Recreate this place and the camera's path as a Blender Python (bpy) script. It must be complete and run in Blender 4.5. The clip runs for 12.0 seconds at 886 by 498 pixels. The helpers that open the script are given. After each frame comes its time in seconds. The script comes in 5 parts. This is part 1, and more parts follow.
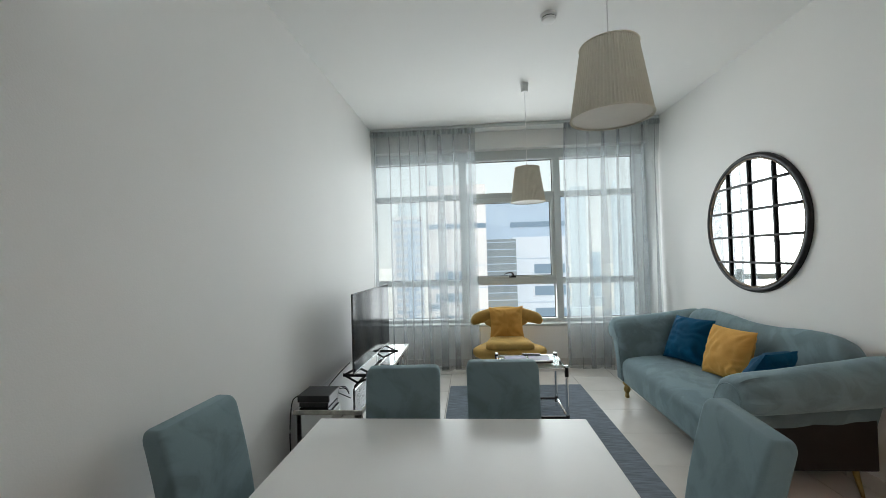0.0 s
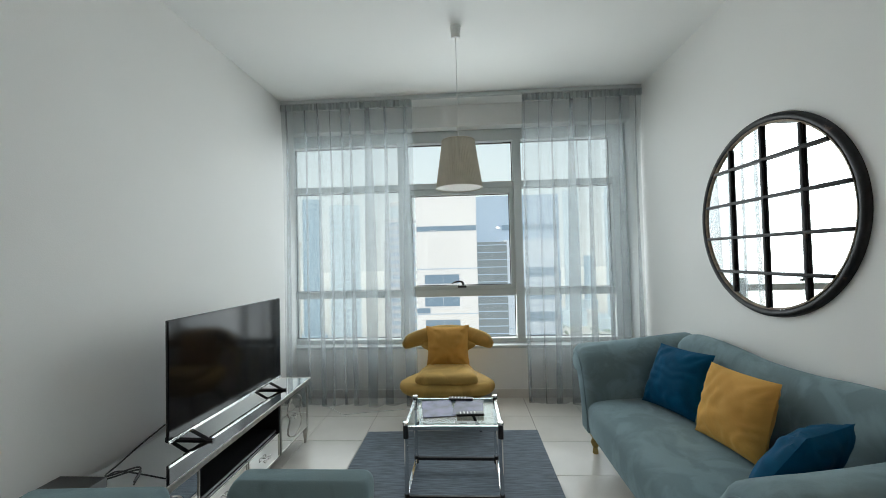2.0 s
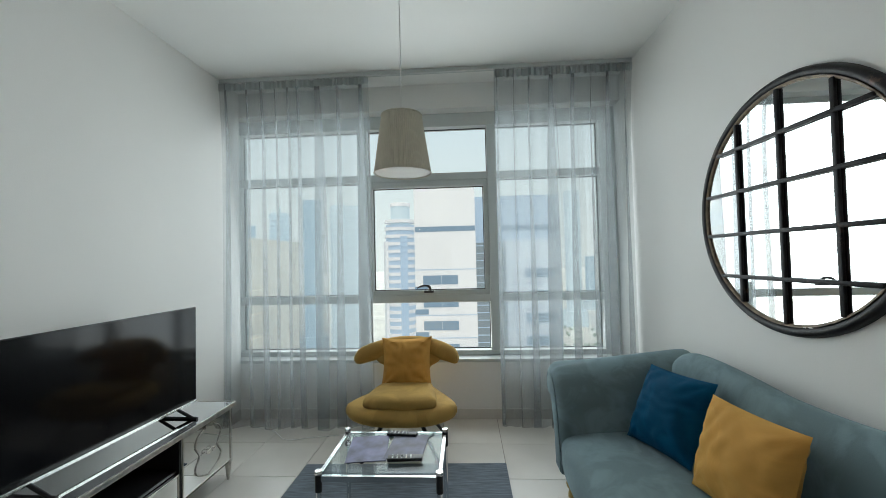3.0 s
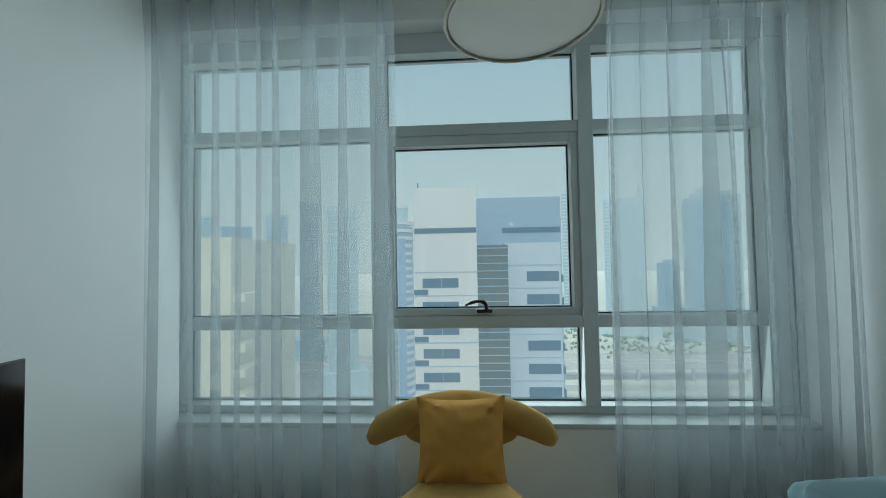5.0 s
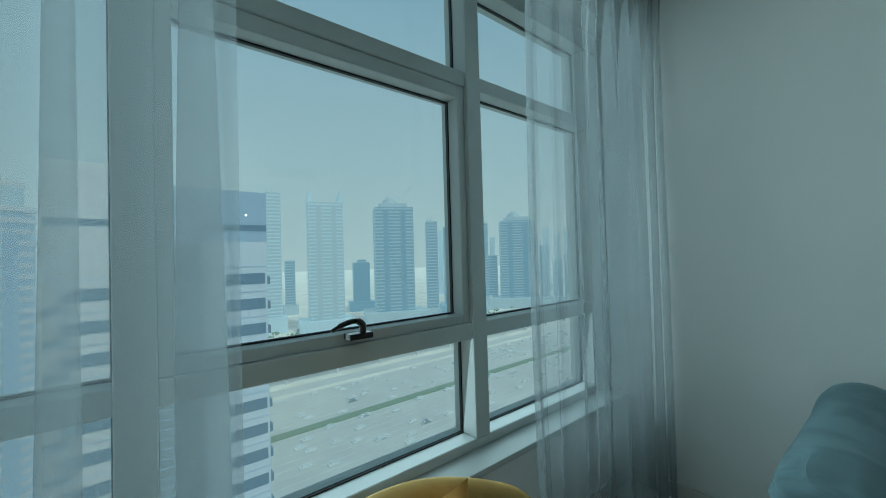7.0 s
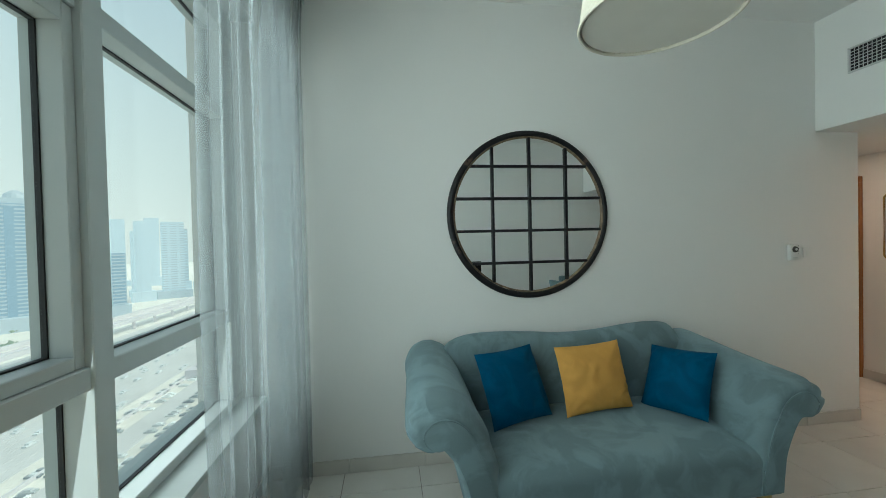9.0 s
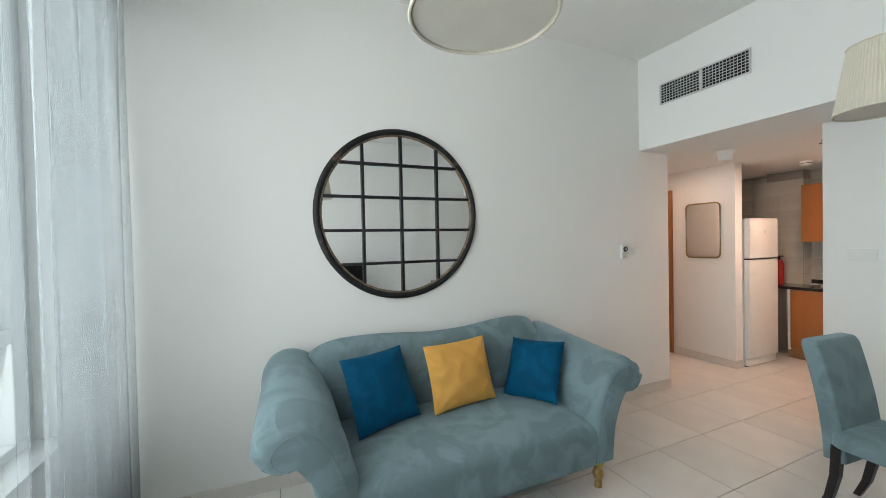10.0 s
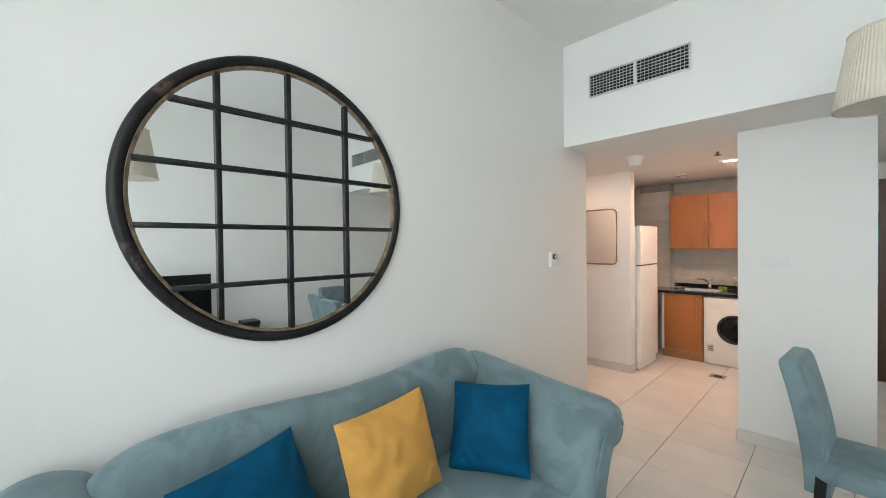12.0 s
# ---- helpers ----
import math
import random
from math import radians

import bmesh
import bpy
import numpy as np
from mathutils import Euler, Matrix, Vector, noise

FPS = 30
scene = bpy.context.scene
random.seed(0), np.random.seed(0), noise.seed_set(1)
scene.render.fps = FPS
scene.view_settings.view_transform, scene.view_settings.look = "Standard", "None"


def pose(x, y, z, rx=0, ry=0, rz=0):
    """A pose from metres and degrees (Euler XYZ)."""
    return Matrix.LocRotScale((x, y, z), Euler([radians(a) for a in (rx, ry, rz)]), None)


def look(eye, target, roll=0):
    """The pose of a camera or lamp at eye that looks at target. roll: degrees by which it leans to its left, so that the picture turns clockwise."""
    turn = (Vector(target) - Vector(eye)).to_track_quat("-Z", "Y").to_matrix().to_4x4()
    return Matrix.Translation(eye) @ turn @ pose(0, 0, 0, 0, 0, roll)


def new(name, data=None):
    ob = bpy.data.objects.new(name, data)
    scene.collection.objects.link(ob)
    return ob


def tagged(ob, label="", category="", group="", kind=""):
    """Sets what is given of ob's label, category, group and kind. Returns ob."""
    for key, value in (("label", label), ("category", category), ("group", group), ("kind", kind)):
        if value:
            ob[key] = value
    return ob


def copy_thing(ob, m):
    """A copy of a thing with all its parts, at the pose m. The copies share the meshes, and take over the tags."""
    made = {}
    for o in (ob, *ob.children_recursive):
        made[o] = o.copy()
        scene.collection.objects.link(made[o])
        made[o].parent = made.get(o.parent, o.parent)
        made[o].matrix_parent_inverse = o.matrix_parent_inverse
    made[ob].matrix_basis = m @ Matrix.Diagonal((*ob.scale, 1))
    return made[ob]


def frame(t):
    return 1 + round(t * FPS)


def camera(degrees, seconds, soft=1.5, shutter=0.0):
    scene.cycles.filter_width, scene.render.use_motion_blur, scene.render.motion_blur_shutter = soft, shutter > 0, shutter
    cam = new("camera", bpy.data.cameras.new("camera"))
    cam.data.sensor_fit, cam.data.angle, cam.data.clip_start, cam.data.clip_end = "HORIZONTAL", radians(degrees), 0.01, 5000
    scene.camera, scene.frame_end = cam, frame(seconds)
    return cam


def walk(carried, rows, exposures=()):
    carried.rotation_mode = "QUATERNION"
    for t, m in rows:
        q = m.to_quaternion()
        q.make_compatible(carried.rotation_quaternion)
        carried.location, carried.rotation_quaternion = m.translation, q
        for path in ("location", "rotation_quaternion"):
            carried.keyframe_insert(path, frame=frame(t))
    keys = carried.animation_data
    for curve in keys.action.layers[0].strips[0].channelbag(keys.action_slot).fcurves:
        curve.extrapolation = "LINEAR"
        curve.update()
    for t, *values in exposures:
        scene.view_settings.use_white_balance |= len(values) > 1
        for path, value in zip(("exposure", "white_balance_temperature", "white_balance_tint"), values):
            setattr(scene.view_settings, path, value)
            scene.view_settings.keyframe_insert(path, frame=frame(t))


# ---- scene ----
cam = camera(98.3, 12.0, soft=0.55)

PATH = [
    (0, (-0.178, -0.975, 1.484), (-0.322, 1.02, 1.521), -1.6),
    (0.5, (-0.095, -0.688, 1.476), (-0.24, 1.306, 1.517), -1.5),
    (1, (-0.004, -0.392, 1.488), (-0.141, 1.603, 1.533), -1.4),
    (1.5, (0.197, -0.141, 1.492), (0.075, 1.855, 1.538), -1.4),
    (2, (0.423, 0.087, 1.489), (0.309, 2.083, 1.539), -1.4),
    (2.5, (0.664, 0.335, 1.499), (0.554, 2.331, 1.553), -1.4),
    (2.7, (0.752, 0.435, 1.494), (0.641, 2.431, 1.547), -1.4),
    (4.5, (0.494, 1.73, 1.467), (0.301, 3.72, 1.528), -0.9),
    (5, (0.261, 1.993, 1.475), (0.156, 3.989, 1.542), -1.0),
    (5.5, (0.065, 2.227, 1.466), (0.283, 4.214, 1.525), -1.1),
    (6, (-0.122, 2.506, 1.47), (0.567, 4.383, 1.518), -1.3),
    (6.5, (-0.245, 2.768, 1.467), (0.747, 4.504, 1.51), -1.4),
    (6.7, (-0.258, 2.878, 1.454), (0.839, 4.55, 1.496), -1.5),
    (8.3, (-0.357, 3.461, 1.508), (1.603, 3.855, 1.497), -1.4),
    (8.5, (-0.36, 3.465, 1.508), (1.635, 3.607, 1.489), -1.4),
    (9, (-0.38, 3.409, 1.506), (1.60, 3.131, 1.474), -1.35),
    (9.5, (-0.405, 3.275, 1.492), (1.527, 2.740, 1.465), -1.2),
    (10, (-0.352, 3.253, 1.488), (1.475, 2.44, 1.454), -1.2),
    (10.5, (-0.205, 3.206, 1.487), (1.482, 2.133, 1.452), -0.9),
    (11, (0.044, 3.107, 1.494), (1.631, 1.892, 1.461), -0.9),
    (11.5, (0.266, 3.077, 1.493), (1.79, 1.782, 1.465), -0.8),
    (12, (0.568, 3.091, 1.502), (2.009, 1.704, 1.477), -0.7),
]
walk(cam, [(t, look(eye, target, roll)) for t, eye, target, roll in PATH],
     [(0, -0.05, 6550, 11), (2.7, -0.3, 6450, 8), (4.5, -0.72, 6250, 1), (5.5, -1.1, 5350, -11), (6.7, -1.2, 5300, -14), (8.5, -0.95, 5350, -18), (9.0, -0.42, 6250, -4), (9.6, 0.04, 6500, 7), (10.5, 0.39, 6600, 12), (12, 0.46, 6550, 11)])

# ---- world, sun and large lights ----
world = bpy.data.worlds.new("World")
scene.world = world
world.use_nodes = True
wn = world.node_tree
sky = wn.nodes.new("ShaderNodeTexSky")
sky.sky_type = "NISHITA"
sky.sun_disc = False
sky.sun_elevation = radians(52)
sky.sun_rotation = radians(200)
sky.dust_density = 5.0
sky.air_density = 1.2
wn.links.new(sky.outputs[0], wn.nodes["Background"].inputs[0])
wn.nodes["Background"].inputs[1].default_value = 0.14

sun = new("sun", bpy.data.lights.new("sun", "SUN"))
sun.data.energy = 3.4
sun.data.angle = radians(0.6)
sun.data.color = (1.0, 0.95, 0.88)
sun.matrix_world = look((14, -40, 60), (0, 10, 0))

daylight = new("window_daylight", bpy.data.lights.new("window_daylight", "AREA"))
daylight.data.shape = "RECTANGLE"
daylight.data.size, daylight.data.size_y = 3.45, 2.2
daylight.data.energy = 74.0
daylight.data.spread = radians(150)
daylight.data.color = (0.90, 0.97, 0.985)
daylight.matrix_world = look((0.35, 4.27, 1.68), (0.35, 0.0, 1.0))


def spot_disc(name, x, y, z, power, radius=0.05, color=(1.0, 0.62, 0.36)):
    lamp = new(name, bpy.data.lights.new(name, "AREA"))
    lamp.data.shape = "DISK"
    lamp.data.size = radius * 2
    lamp.data.energy = power
    lamp.data.color = color
    lamp.matrix_world = look((x, y, z), (x, y + 0.001, 0))
    return lamp


spot_disc("kitchen_downlight_lamp", 1.338, -1.641, 2.285, 17.0, color=(1.0, 0.67, 0.50))
spot_disc("hall_downlight_lamp", 2.65, -0.85, 2.285, 4.2, color=(1.0, 0.69, 0.53))
# unseen lamp without a fitting, added as fill for the back of the room
spot_disc("entrance_fill_lamp", -0.45, -1.9, 2.285, 6.5, radius=0.09, color=(1.0, 0.94, 0.88))


# ---- materials ----
def mat(name, color, rough=0.6, metal=0.0, var=0.08, scale=6.0, bump=0.1, fine=120.0, sheen=0.0, spec=0.5, stretch=(1, 1, 1), piece=0.0, coat=0.0):
    m = bpy.data.materials.new(name)
    m.use_nodes = True
    nt = m.node_tree
    b = nt.nodes["Principled BSDF"]
    b.inputs["Roughness"].default_value = rough
    b.inputs["Metallic"].default_value = metal
    b.inputs["Specular IOR Level"].default_value = spec
    b.inputs["Sheen Weight"].default_value = sheen
    b.inputs["Coat Weight"].default_value = coat
    tc = nt.nodes.new("ShaderNodeTexCoord")
    mp = nt.nodes.new("ShaderNodeMapping")
    mp.inputs["Scale"].default_value = stretch
    nt.links.new(tc.outputs["Object"], mp.inputs[0])
    n1 = nt.nodes.new("ShaderNodeTexNoise")
    n1.inputs["Scale"].default_value = scale
    n1.inputs["Detail"].default_value = 5.0
    n2 = nt.nodes.new("ShaderNodeTexNoise")
    n2.inputs["Scale"].default_value = fine
    n2.inputs["Detail"].default_value = 3.0
    for n in (n1, n2):
        nt.links.new(mp.outputs[0], n.inputs["Vector"])
    ramp = nt.nodes.new("ShaderNodeValToRGB")
    ramp.color_ramp.elements[0].position, ramp.color_ramp.elements[1].position = 0.3, 0.7
    ramp.color_ramp.elements[0].color = (*[max(0.0, c * (1 - var)) for c in color], 1)
    ramp.color_ramp.elements[1].color = (*[min(1.0, c * (1 + var)) for c in color], 1)
    nt.links.new(n1.outputs["Fac"], ramp.inputs[0])
    out = ramp.outputs[0]
    if piece:
        info = nt.nodes.new("ShaderNodeObjectInfo")
        hsv = nt.nodes.new("ShaderNodeHueSaturation")
        mr = nt.nodes.new("ShaderNodeMapRange")
        mr.inputs["To Min"].default_value, mr.inputs["To Max"].default_value = 1 - piece, 1 + piece
        nt.links.new(info.outputs["Random"], mr.inputs["Value"])
        nt.links.new(mr.outputs[0], hsv.inputs["Value"])
        nt.links.new(out, hsv.inputs["Color"])
        out = hsv.outputs[0]
    nt.links.new(out, b.inputs["Base Color"])
    if bump:
        bp = nt.nodes.new("ShaderNodeBump")
        bp.inputs["Strength"].default_value = bump
        bp.inputs["Distance"].default_value = 0.004
        nt.links.new(n2.outputs["Fac"], bp.inputs["Height"])
        nt.links.new(bp.outputs[0], b.inputs["Normal"])
    return m


def velvet(name, color, nap=0.16, sheen=0.3):
    """Pile fabric: broad brushed patches, soft dents and a fine weave."""
    m = mat(name, color, 0.72, 0, nap, 5.0, 0.0, 280, sheen=sheen, spec=0.1)
    nt = m.node_tree
    b = nt.nodes["Principled BSDF"]
    b.inputs["Sheen Tint"].default_value = (*[min(1, c * 2.2 + 0.1) for c in color], 1)
    n1 = [n for n in nt.nodes if n.type == "TEX_NOISE" and n.inputs["Scale"].default_value < 10][0]
    n1.inputs["Distortion"].default_value = 0.7
    n1.inputs["Roughness"].default_value = 0.55
    r = [n for n in nt.nodes if n.type == "VALTORGB"][0]
    r.color_ramp.elements[0].position, r.color_ramp.elements[1].position = 0.44, 0.57
    n2 = [n for n in nt.nodes if n.type == "TEX_NOISE" and n.inputs["Scale"].default_value > 10][0]
    b1 = nt.nodes.new("ShaderNodeBump")
    b1.inputs["Strength"].default_value, b1.inputs["Distance"].default_value = 0.22, 0.012
    b2 = nt.nodes.new("ShaderNodeBump")
    b2.inputs["Strength"].default_value, b2.inputs["Distance"].default_value = 0.2, 0.003
    nt.links.new(n1.outputs["Fac"], b1.inputs["Height"])
    nt.links.new(n2.outputs["Fac"], b2.inputs["Height"])
    nt.links.new(b1.outputs[0], b2.inputs["Normal"])
    nt.links.new(b2.outputs[0], b.inputs["Normal"])
    return m


def emitter(name, color, strength):
    m = bpy.data.materials.new(name)
    m.use_nodes = True
    b = m.node_tree.nodes["Principled BSDF"]
    b.inputs["Base Color"].default_value = (0.8, 0.8, 0.8, 1)
    b.inputs["Emission Color"].default_value = (*color, 1)
    b.inputs["Emission Strength"].default_value = strength
    return m


def glass_mat(name, tint=(0.93, 0.97, 0.97), gloss=0.03):
    m = bpy.data.materials.new(name)
    m.use_nodes = True
    nt = m.node_tree
    nt.nodes.remove(nt.nodes["Principled BSDF"])
    tr = nt.nodes.new("ShaderNodeBsdfTransparent")
    tr.inputs[0].default_value = (*tint, 1)
    gl = nt.nodes.new("ShaderNodeBsdfGlossy")
    gl.inputs["Roughness"].default_value = 0.02
    lw = nt.nodes.new("ShaderNodeLayerWeight")
    pw = nt.nodes.new("ShaderNodeMath")
    pw.operation = "POWER"
    pw.inputs[1].default_value = 4.0
    fr = nt.nodes.new("ShaderNodeMath")
    fr.operation = "MULTIPLY_ADD"
    fr.inputs[1].default_value, fr.inputs[2].default_value = 0.35, gloss
    nt.links.new(lw.outputs["Facing"], pw.inputs[0])
    nt.links.new(pw.outputs[0], fr.inputs[0])
    mx = nt.nodes.new("ShaderNodeMixShader")
    nt.links.new(fr.outputs[0], mx.inputs[0])
    nt.links.new(tr.outputs[0], mx.inputs[1])
    nt.links.new(gl.outputs[0], mx.inputs[2])
    nt.links.new(mx.outputs[0], nt.nodes["Material Output"].inputs[0])
    return m


def sheer_mat(name, color, clear):
    """Woven voile: part open weave, part cloth that lets light through."""
    m = bpy.data.materials.new(name)
    m.use_nodes = True
    nt = m.node_tree
    nt.nodes.remove(nt.nodes["Principled BSDF"])
    tr = nt.nodes.new("ShaderNodeBsdfTransparent")
    df = nt.nodes.new("ShaderNodeBsdfDiffuse")
    tl = nt.nodes.new("ShaderNodeBsdfTranslucent")
    df.inputs[0].default_value = (*color, 1)
    tl.inputs[0].default_value = (*color, 1)
    cloth = nt.nodes.new("ShaderNodeMixShader")
    cloth.inputs[0].default_value = 0.48
    nt.links.new(df.outputs[0], cloth.inputs[1])
    nt.links.new(tl.outputs[0], cloth.inputs[2])
    mx = nt.nodes.new("ShaderNodeMixShader")
    mx.inputs[0].default_value = 1 - clear
    nt.links.new(tr.outputs[0], mx.inputs[1])
    nt.links.new(cloth.outputs[0], mx.inputs[2])
    nt.links.new(mx.outputs[0], nt.nodes["Material Output"].inputs[0])
    return m


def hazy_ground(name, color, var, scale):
    """Ground whose haze is put in as emission, stronger with distance."""
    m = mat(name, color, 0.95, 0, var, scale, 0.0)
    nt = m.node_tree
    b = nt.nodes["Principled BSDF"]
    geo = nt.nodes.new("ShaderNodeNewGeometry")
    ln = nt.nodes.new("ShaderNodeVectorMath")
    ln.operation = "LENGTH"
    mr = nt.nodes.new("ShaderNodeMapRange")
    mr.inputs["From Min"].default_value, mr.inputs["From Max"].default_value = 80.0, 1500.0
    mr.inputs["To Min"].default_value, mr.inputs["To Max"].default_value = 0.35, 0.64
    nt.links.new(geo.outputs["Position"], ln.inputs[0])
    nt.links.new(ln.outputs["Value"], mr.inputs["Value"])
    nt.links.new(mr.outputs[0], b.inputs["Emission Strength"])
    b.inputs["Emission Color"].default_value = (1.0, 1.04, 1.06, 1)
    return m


def hazed_mat(name, color, glow, rough=0.5):
    """Far surface: haze and brightness put in as emission over its own colour."""
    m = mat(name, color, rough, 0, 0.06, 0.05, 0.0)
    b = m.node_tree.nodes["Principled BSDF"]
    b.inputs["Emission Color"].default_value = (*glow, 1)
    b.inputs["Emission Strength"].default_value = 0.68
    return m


WALL = mat("wall_paint", (0.80, 0.795, 0.775), 0.62, 0, 0.015, 1.2, 0.12, 160)
CEIL = mat("ceiling_paint", (0.83, 0.83, 0.81), 0.7, 0, 0.012, 1.0, 0.05, 120)
TILE = mat("floor_tile", (0.66, 0.63, 0.585), 0.2, 0, 0.05, 3.0, 0.02, 60, piece=0.035)
GROUT = mat("grout", (0.27, 0.245, 0.215), 0.85, 0, 0.1, 20, 0.2)
SKIRT = mat("skirting_tile", (0.62, 0.59, 0.55), 0.3, 0, 0.05, 5, 0.02, piece=0.04)
WTILE = mat("kitchen_wall_tile", (0.50, 0.47, 0.41), 0.25, 0, 0.06, 6, 0.02, piece=0.06)
PVC = mat("white_aluminium", (0.53, 0.56, 0.55), 0.35, 0, 0.02, 8, 0.02)
RUBBER = mat("gasket_rubber", (0.02, 0.02, 0.022), 0.6, 0, 0.1, 8, 0.0)
GLASS = glass_mat("window_glass", (0.90, 0.95, 0.95))
CLEAR = glass_mat("clear_table_glass", (0.86, 0.92, 0.91))
SHEER = sheer_mat("sheer_voile", (0.39, 0.425, 0.44), 0.57)
HEADER = mat("curtain_header_tape", (0.40, 0.43, 0.43), 0.9, 0, 0.06, 30, 0.2)
VELVET = velvet("grey_teal_velvet", (0.152, 0.214, 0.234), 0.135, 0.52)
BLUE = velvet("royal_blue_velvet", (0.0005, 0.064, 0.138), 0.12, 0.02)
YELLOW = velvet("mustard_velvet", (0.60, 0.32, 0.08), 0.05, 0.18)
MUSTARD = velvet("mustard_upholstery", (0.47, 0.30, 0.095), 0.10, 0.2)
# near-black colour that stands for the shade below the sofa arm
ARMSHADE = mat("under_arm_shade", (0.012, 0.009, 0.008), 0.9, 0, 0.2, 8, 0.1)
BRASS = mat("aged_brass", (0.42, 0.31, 0.12), 0.32, 1.0, 0.2, 25, 0.05)
CHROME = mat("chrome", (0.78, 0.79, 0.80), 0.08, 1.0, 0.02, 10, 0.0)
BLACKM = mat("black_metal", (0.018, 0.018, 0.020), 0.4, 0.2, 0.2, 20, 0.05)
FRAMEB = mat("distressed_black_paint", (0.011, 0.011, 0.013), 0.42, 0, 0.5, 18, 0.35, 70, spec=0.3)
def worn_paint(m, under, low=0.60, high=0.66, scale=9.0):
    """Paint rubbed through to the wood in patches and specks."""
    nt = m.node_tree
    b = nt.nodes["Principled BSDF"]
    src = b.inputs["Base Color"].links[0].from_socket
    tc = nt.nodes.new("ShaderNodeTexCoord")
    n = nt.nodes.new("ShaderNodeTexNoise")
    n.inputs["Scale"].default_value, n.inputs["Detail"].default_value, n.inputs["Roughness"].default_value = scale, 9.0, 0.72
    nt.links.new(tc.outputs["Object"], n.inputs["Vector"])
    mr = nt.nodes.new("ShaderNodeMapRange")
    mr.inputs["From Min"].default_value, mr.inputs["From Max"].default_value = low, high
    nt.links.new(n.outputs["Fac"], mr.inputs["Value"])
    mx = nt.nodes.new("ShaderNodeMix")
    mx.data_type = "RGBA"
    mx.inputs[7].default_value = (*under, 1)
    nt.links.new(mr.outputs[0], mx.inputs[0])
    nt.links.new(src, mx.inputs[6])
    nt.links.new(mx.outputs[2], b.inputs["Base Color"])


worn_paint(FRAMEB, (0.085, 0.055, 0.045))
WORN = mat("worn_brown_bevel", (0.17, 0.125, 0.08), 0.5, 0.2, 0.5, 30, 0.3)
MIRROR = mat("mirror_silver", (0.86, 0.88, 0.88), 0.012, 1.0, 0.0, 3, 0.0)
MIRRORP = mat("mirrored_panel", (0.76, 0.78, 0.78), 0.025, 1.0, 0.04, 3, 0.0)
SILVER = mat("antique_silver_trim", (0.52, 0.50, 0.46), 0.3, 0.9, 0.2, 30, 0.1)
BLACKG = mat("black_gloss", (0.005, 0.005, 0.006), 0.10, 0, 0.1, 5, 0.0, spec=0.3)
BLACKP = mat("black_plastic", (0.014, 0.014, 0.015), 0.4, 0, 0.15, 20, 0.1)
WHITEP = mat("white_plastic", (0.78, 0.78, 0.76), 0.35, 0, 0.02, 10, 0.02)
WHITEL = mat("white_lacquer", (0.86, 0.865, 0.855), 0.28, 0, 0.015, 4, 0.02)
FABRIC = mat("cream_pleated_fabric", (0.62, 0.58, 0.48), 0.85, 0, 0.04, 12, 0.3, 300)
DIFFUSER = mat("cream_diffuser", (0.64, 0.61, 0.54), 0.6, 0, 0.03, 10, 0.05)
LEGB = mat("black_stained_wood", (0.012, 0.010, 0.010), 0.35, 0, 0.3, 12, 0.1)
RUG = mat("blue_grey_flatweave", (0.155, 0.185, 0.22), 0.95, 0, 0.32, 5.0, 0.5, 220, stretch=(1.6, 16, 1))
WOOD = mat("cherry_wood_veneer", (0.34, 0.125, 0.034), 0.35, 0, 0.11, 1.6, 0.03, 60, stretch=(3.5, 3.5, 0.9))
WOODK = mat("plinth_wood", (0.30, 0.155, 0.065), 0.4, 0, 0.15, 6, 0.04)
GRANITE = mat("black_granite", (0.012, 0.012, 0.013), 0.12, 0, 0.6, 180, 0.0)
STEEL = mat("brushed_steel", (0.55, 0.55, 0.54), 0.25, 1.0, 0.08, 40, 0.05)
DARKW = mat("dark_brown_door_wood", (0.075, 0.035, 0.020), 0.4, 0, 0.25, 5, 0.05, stretch=(8, 8, 0.7))
REDP = mat("red_enamel", (0.45, 0.02, 0.015), 0.3, 0, 0.1, 10, 0.0)
GREENS = mat("green_sponge", (0.25, 0.42, 0.06), 0.9, 0, 0.15, 40, 0.4)
GREYV = mat("grey_vent", (0.62, 0.63, 0.62), 0.45, 0.1, 0.04, 10, 0.0)
DARKV = mat("dark_duct", (0.02, 0.022, 0.022), 0.8, 0, 0.1, 10, 0.0)
PAPER = mat("brochure_grey_violet", (0.10, 0.10, 0.20), 0.45, 0, 0.7, 9, 0.0)
PAPER2 = mat("brochure_dark_blue", (0.05, 0.05, 0.11), 0.45, 0, 0.6, 14, 0.0)
TEAL = mat("teal_enamel", (0.02, 0.24, 0.22), 0.25, 0, 0.4, 14, 0.1, piece=0.35)
PALEE = mat("pale_grey_enamel", (0.34, 0.37, 0.36), 0.3, 0, 0.3, 14, 0.1, piece=0.25)
CANVAS = mat("white_painted_board", (0.62, 0.64, 0.68), 0.7, 0, 0.04, 10, 0.1)
PURPLE = mat("navy_enamel", (0.045, 0.06, 0.16), 0.2, 0, 0.4, 14, 0.1, piece=0.3)
LAMPON = emitter("lit_lamp_glass", (1.0, 0.80, 0.55), 14.0)


# ---- mesh helpers ----
ORIGIN = {}


def finish(name, bm, material, smooth=False):
    bmesh.ops.recalc_face_normals(bm, faces=bm.faces[:])
    me = bpy.data.meshes.new(name)
    bm.to_mesh(me)
    bm.free()
    me.materials.append(material)
    if smooth:
        for p in me.polygons:
            p.use_smooth = True
        me.set_sharp_from_angle(angle=radians(42))
    return me


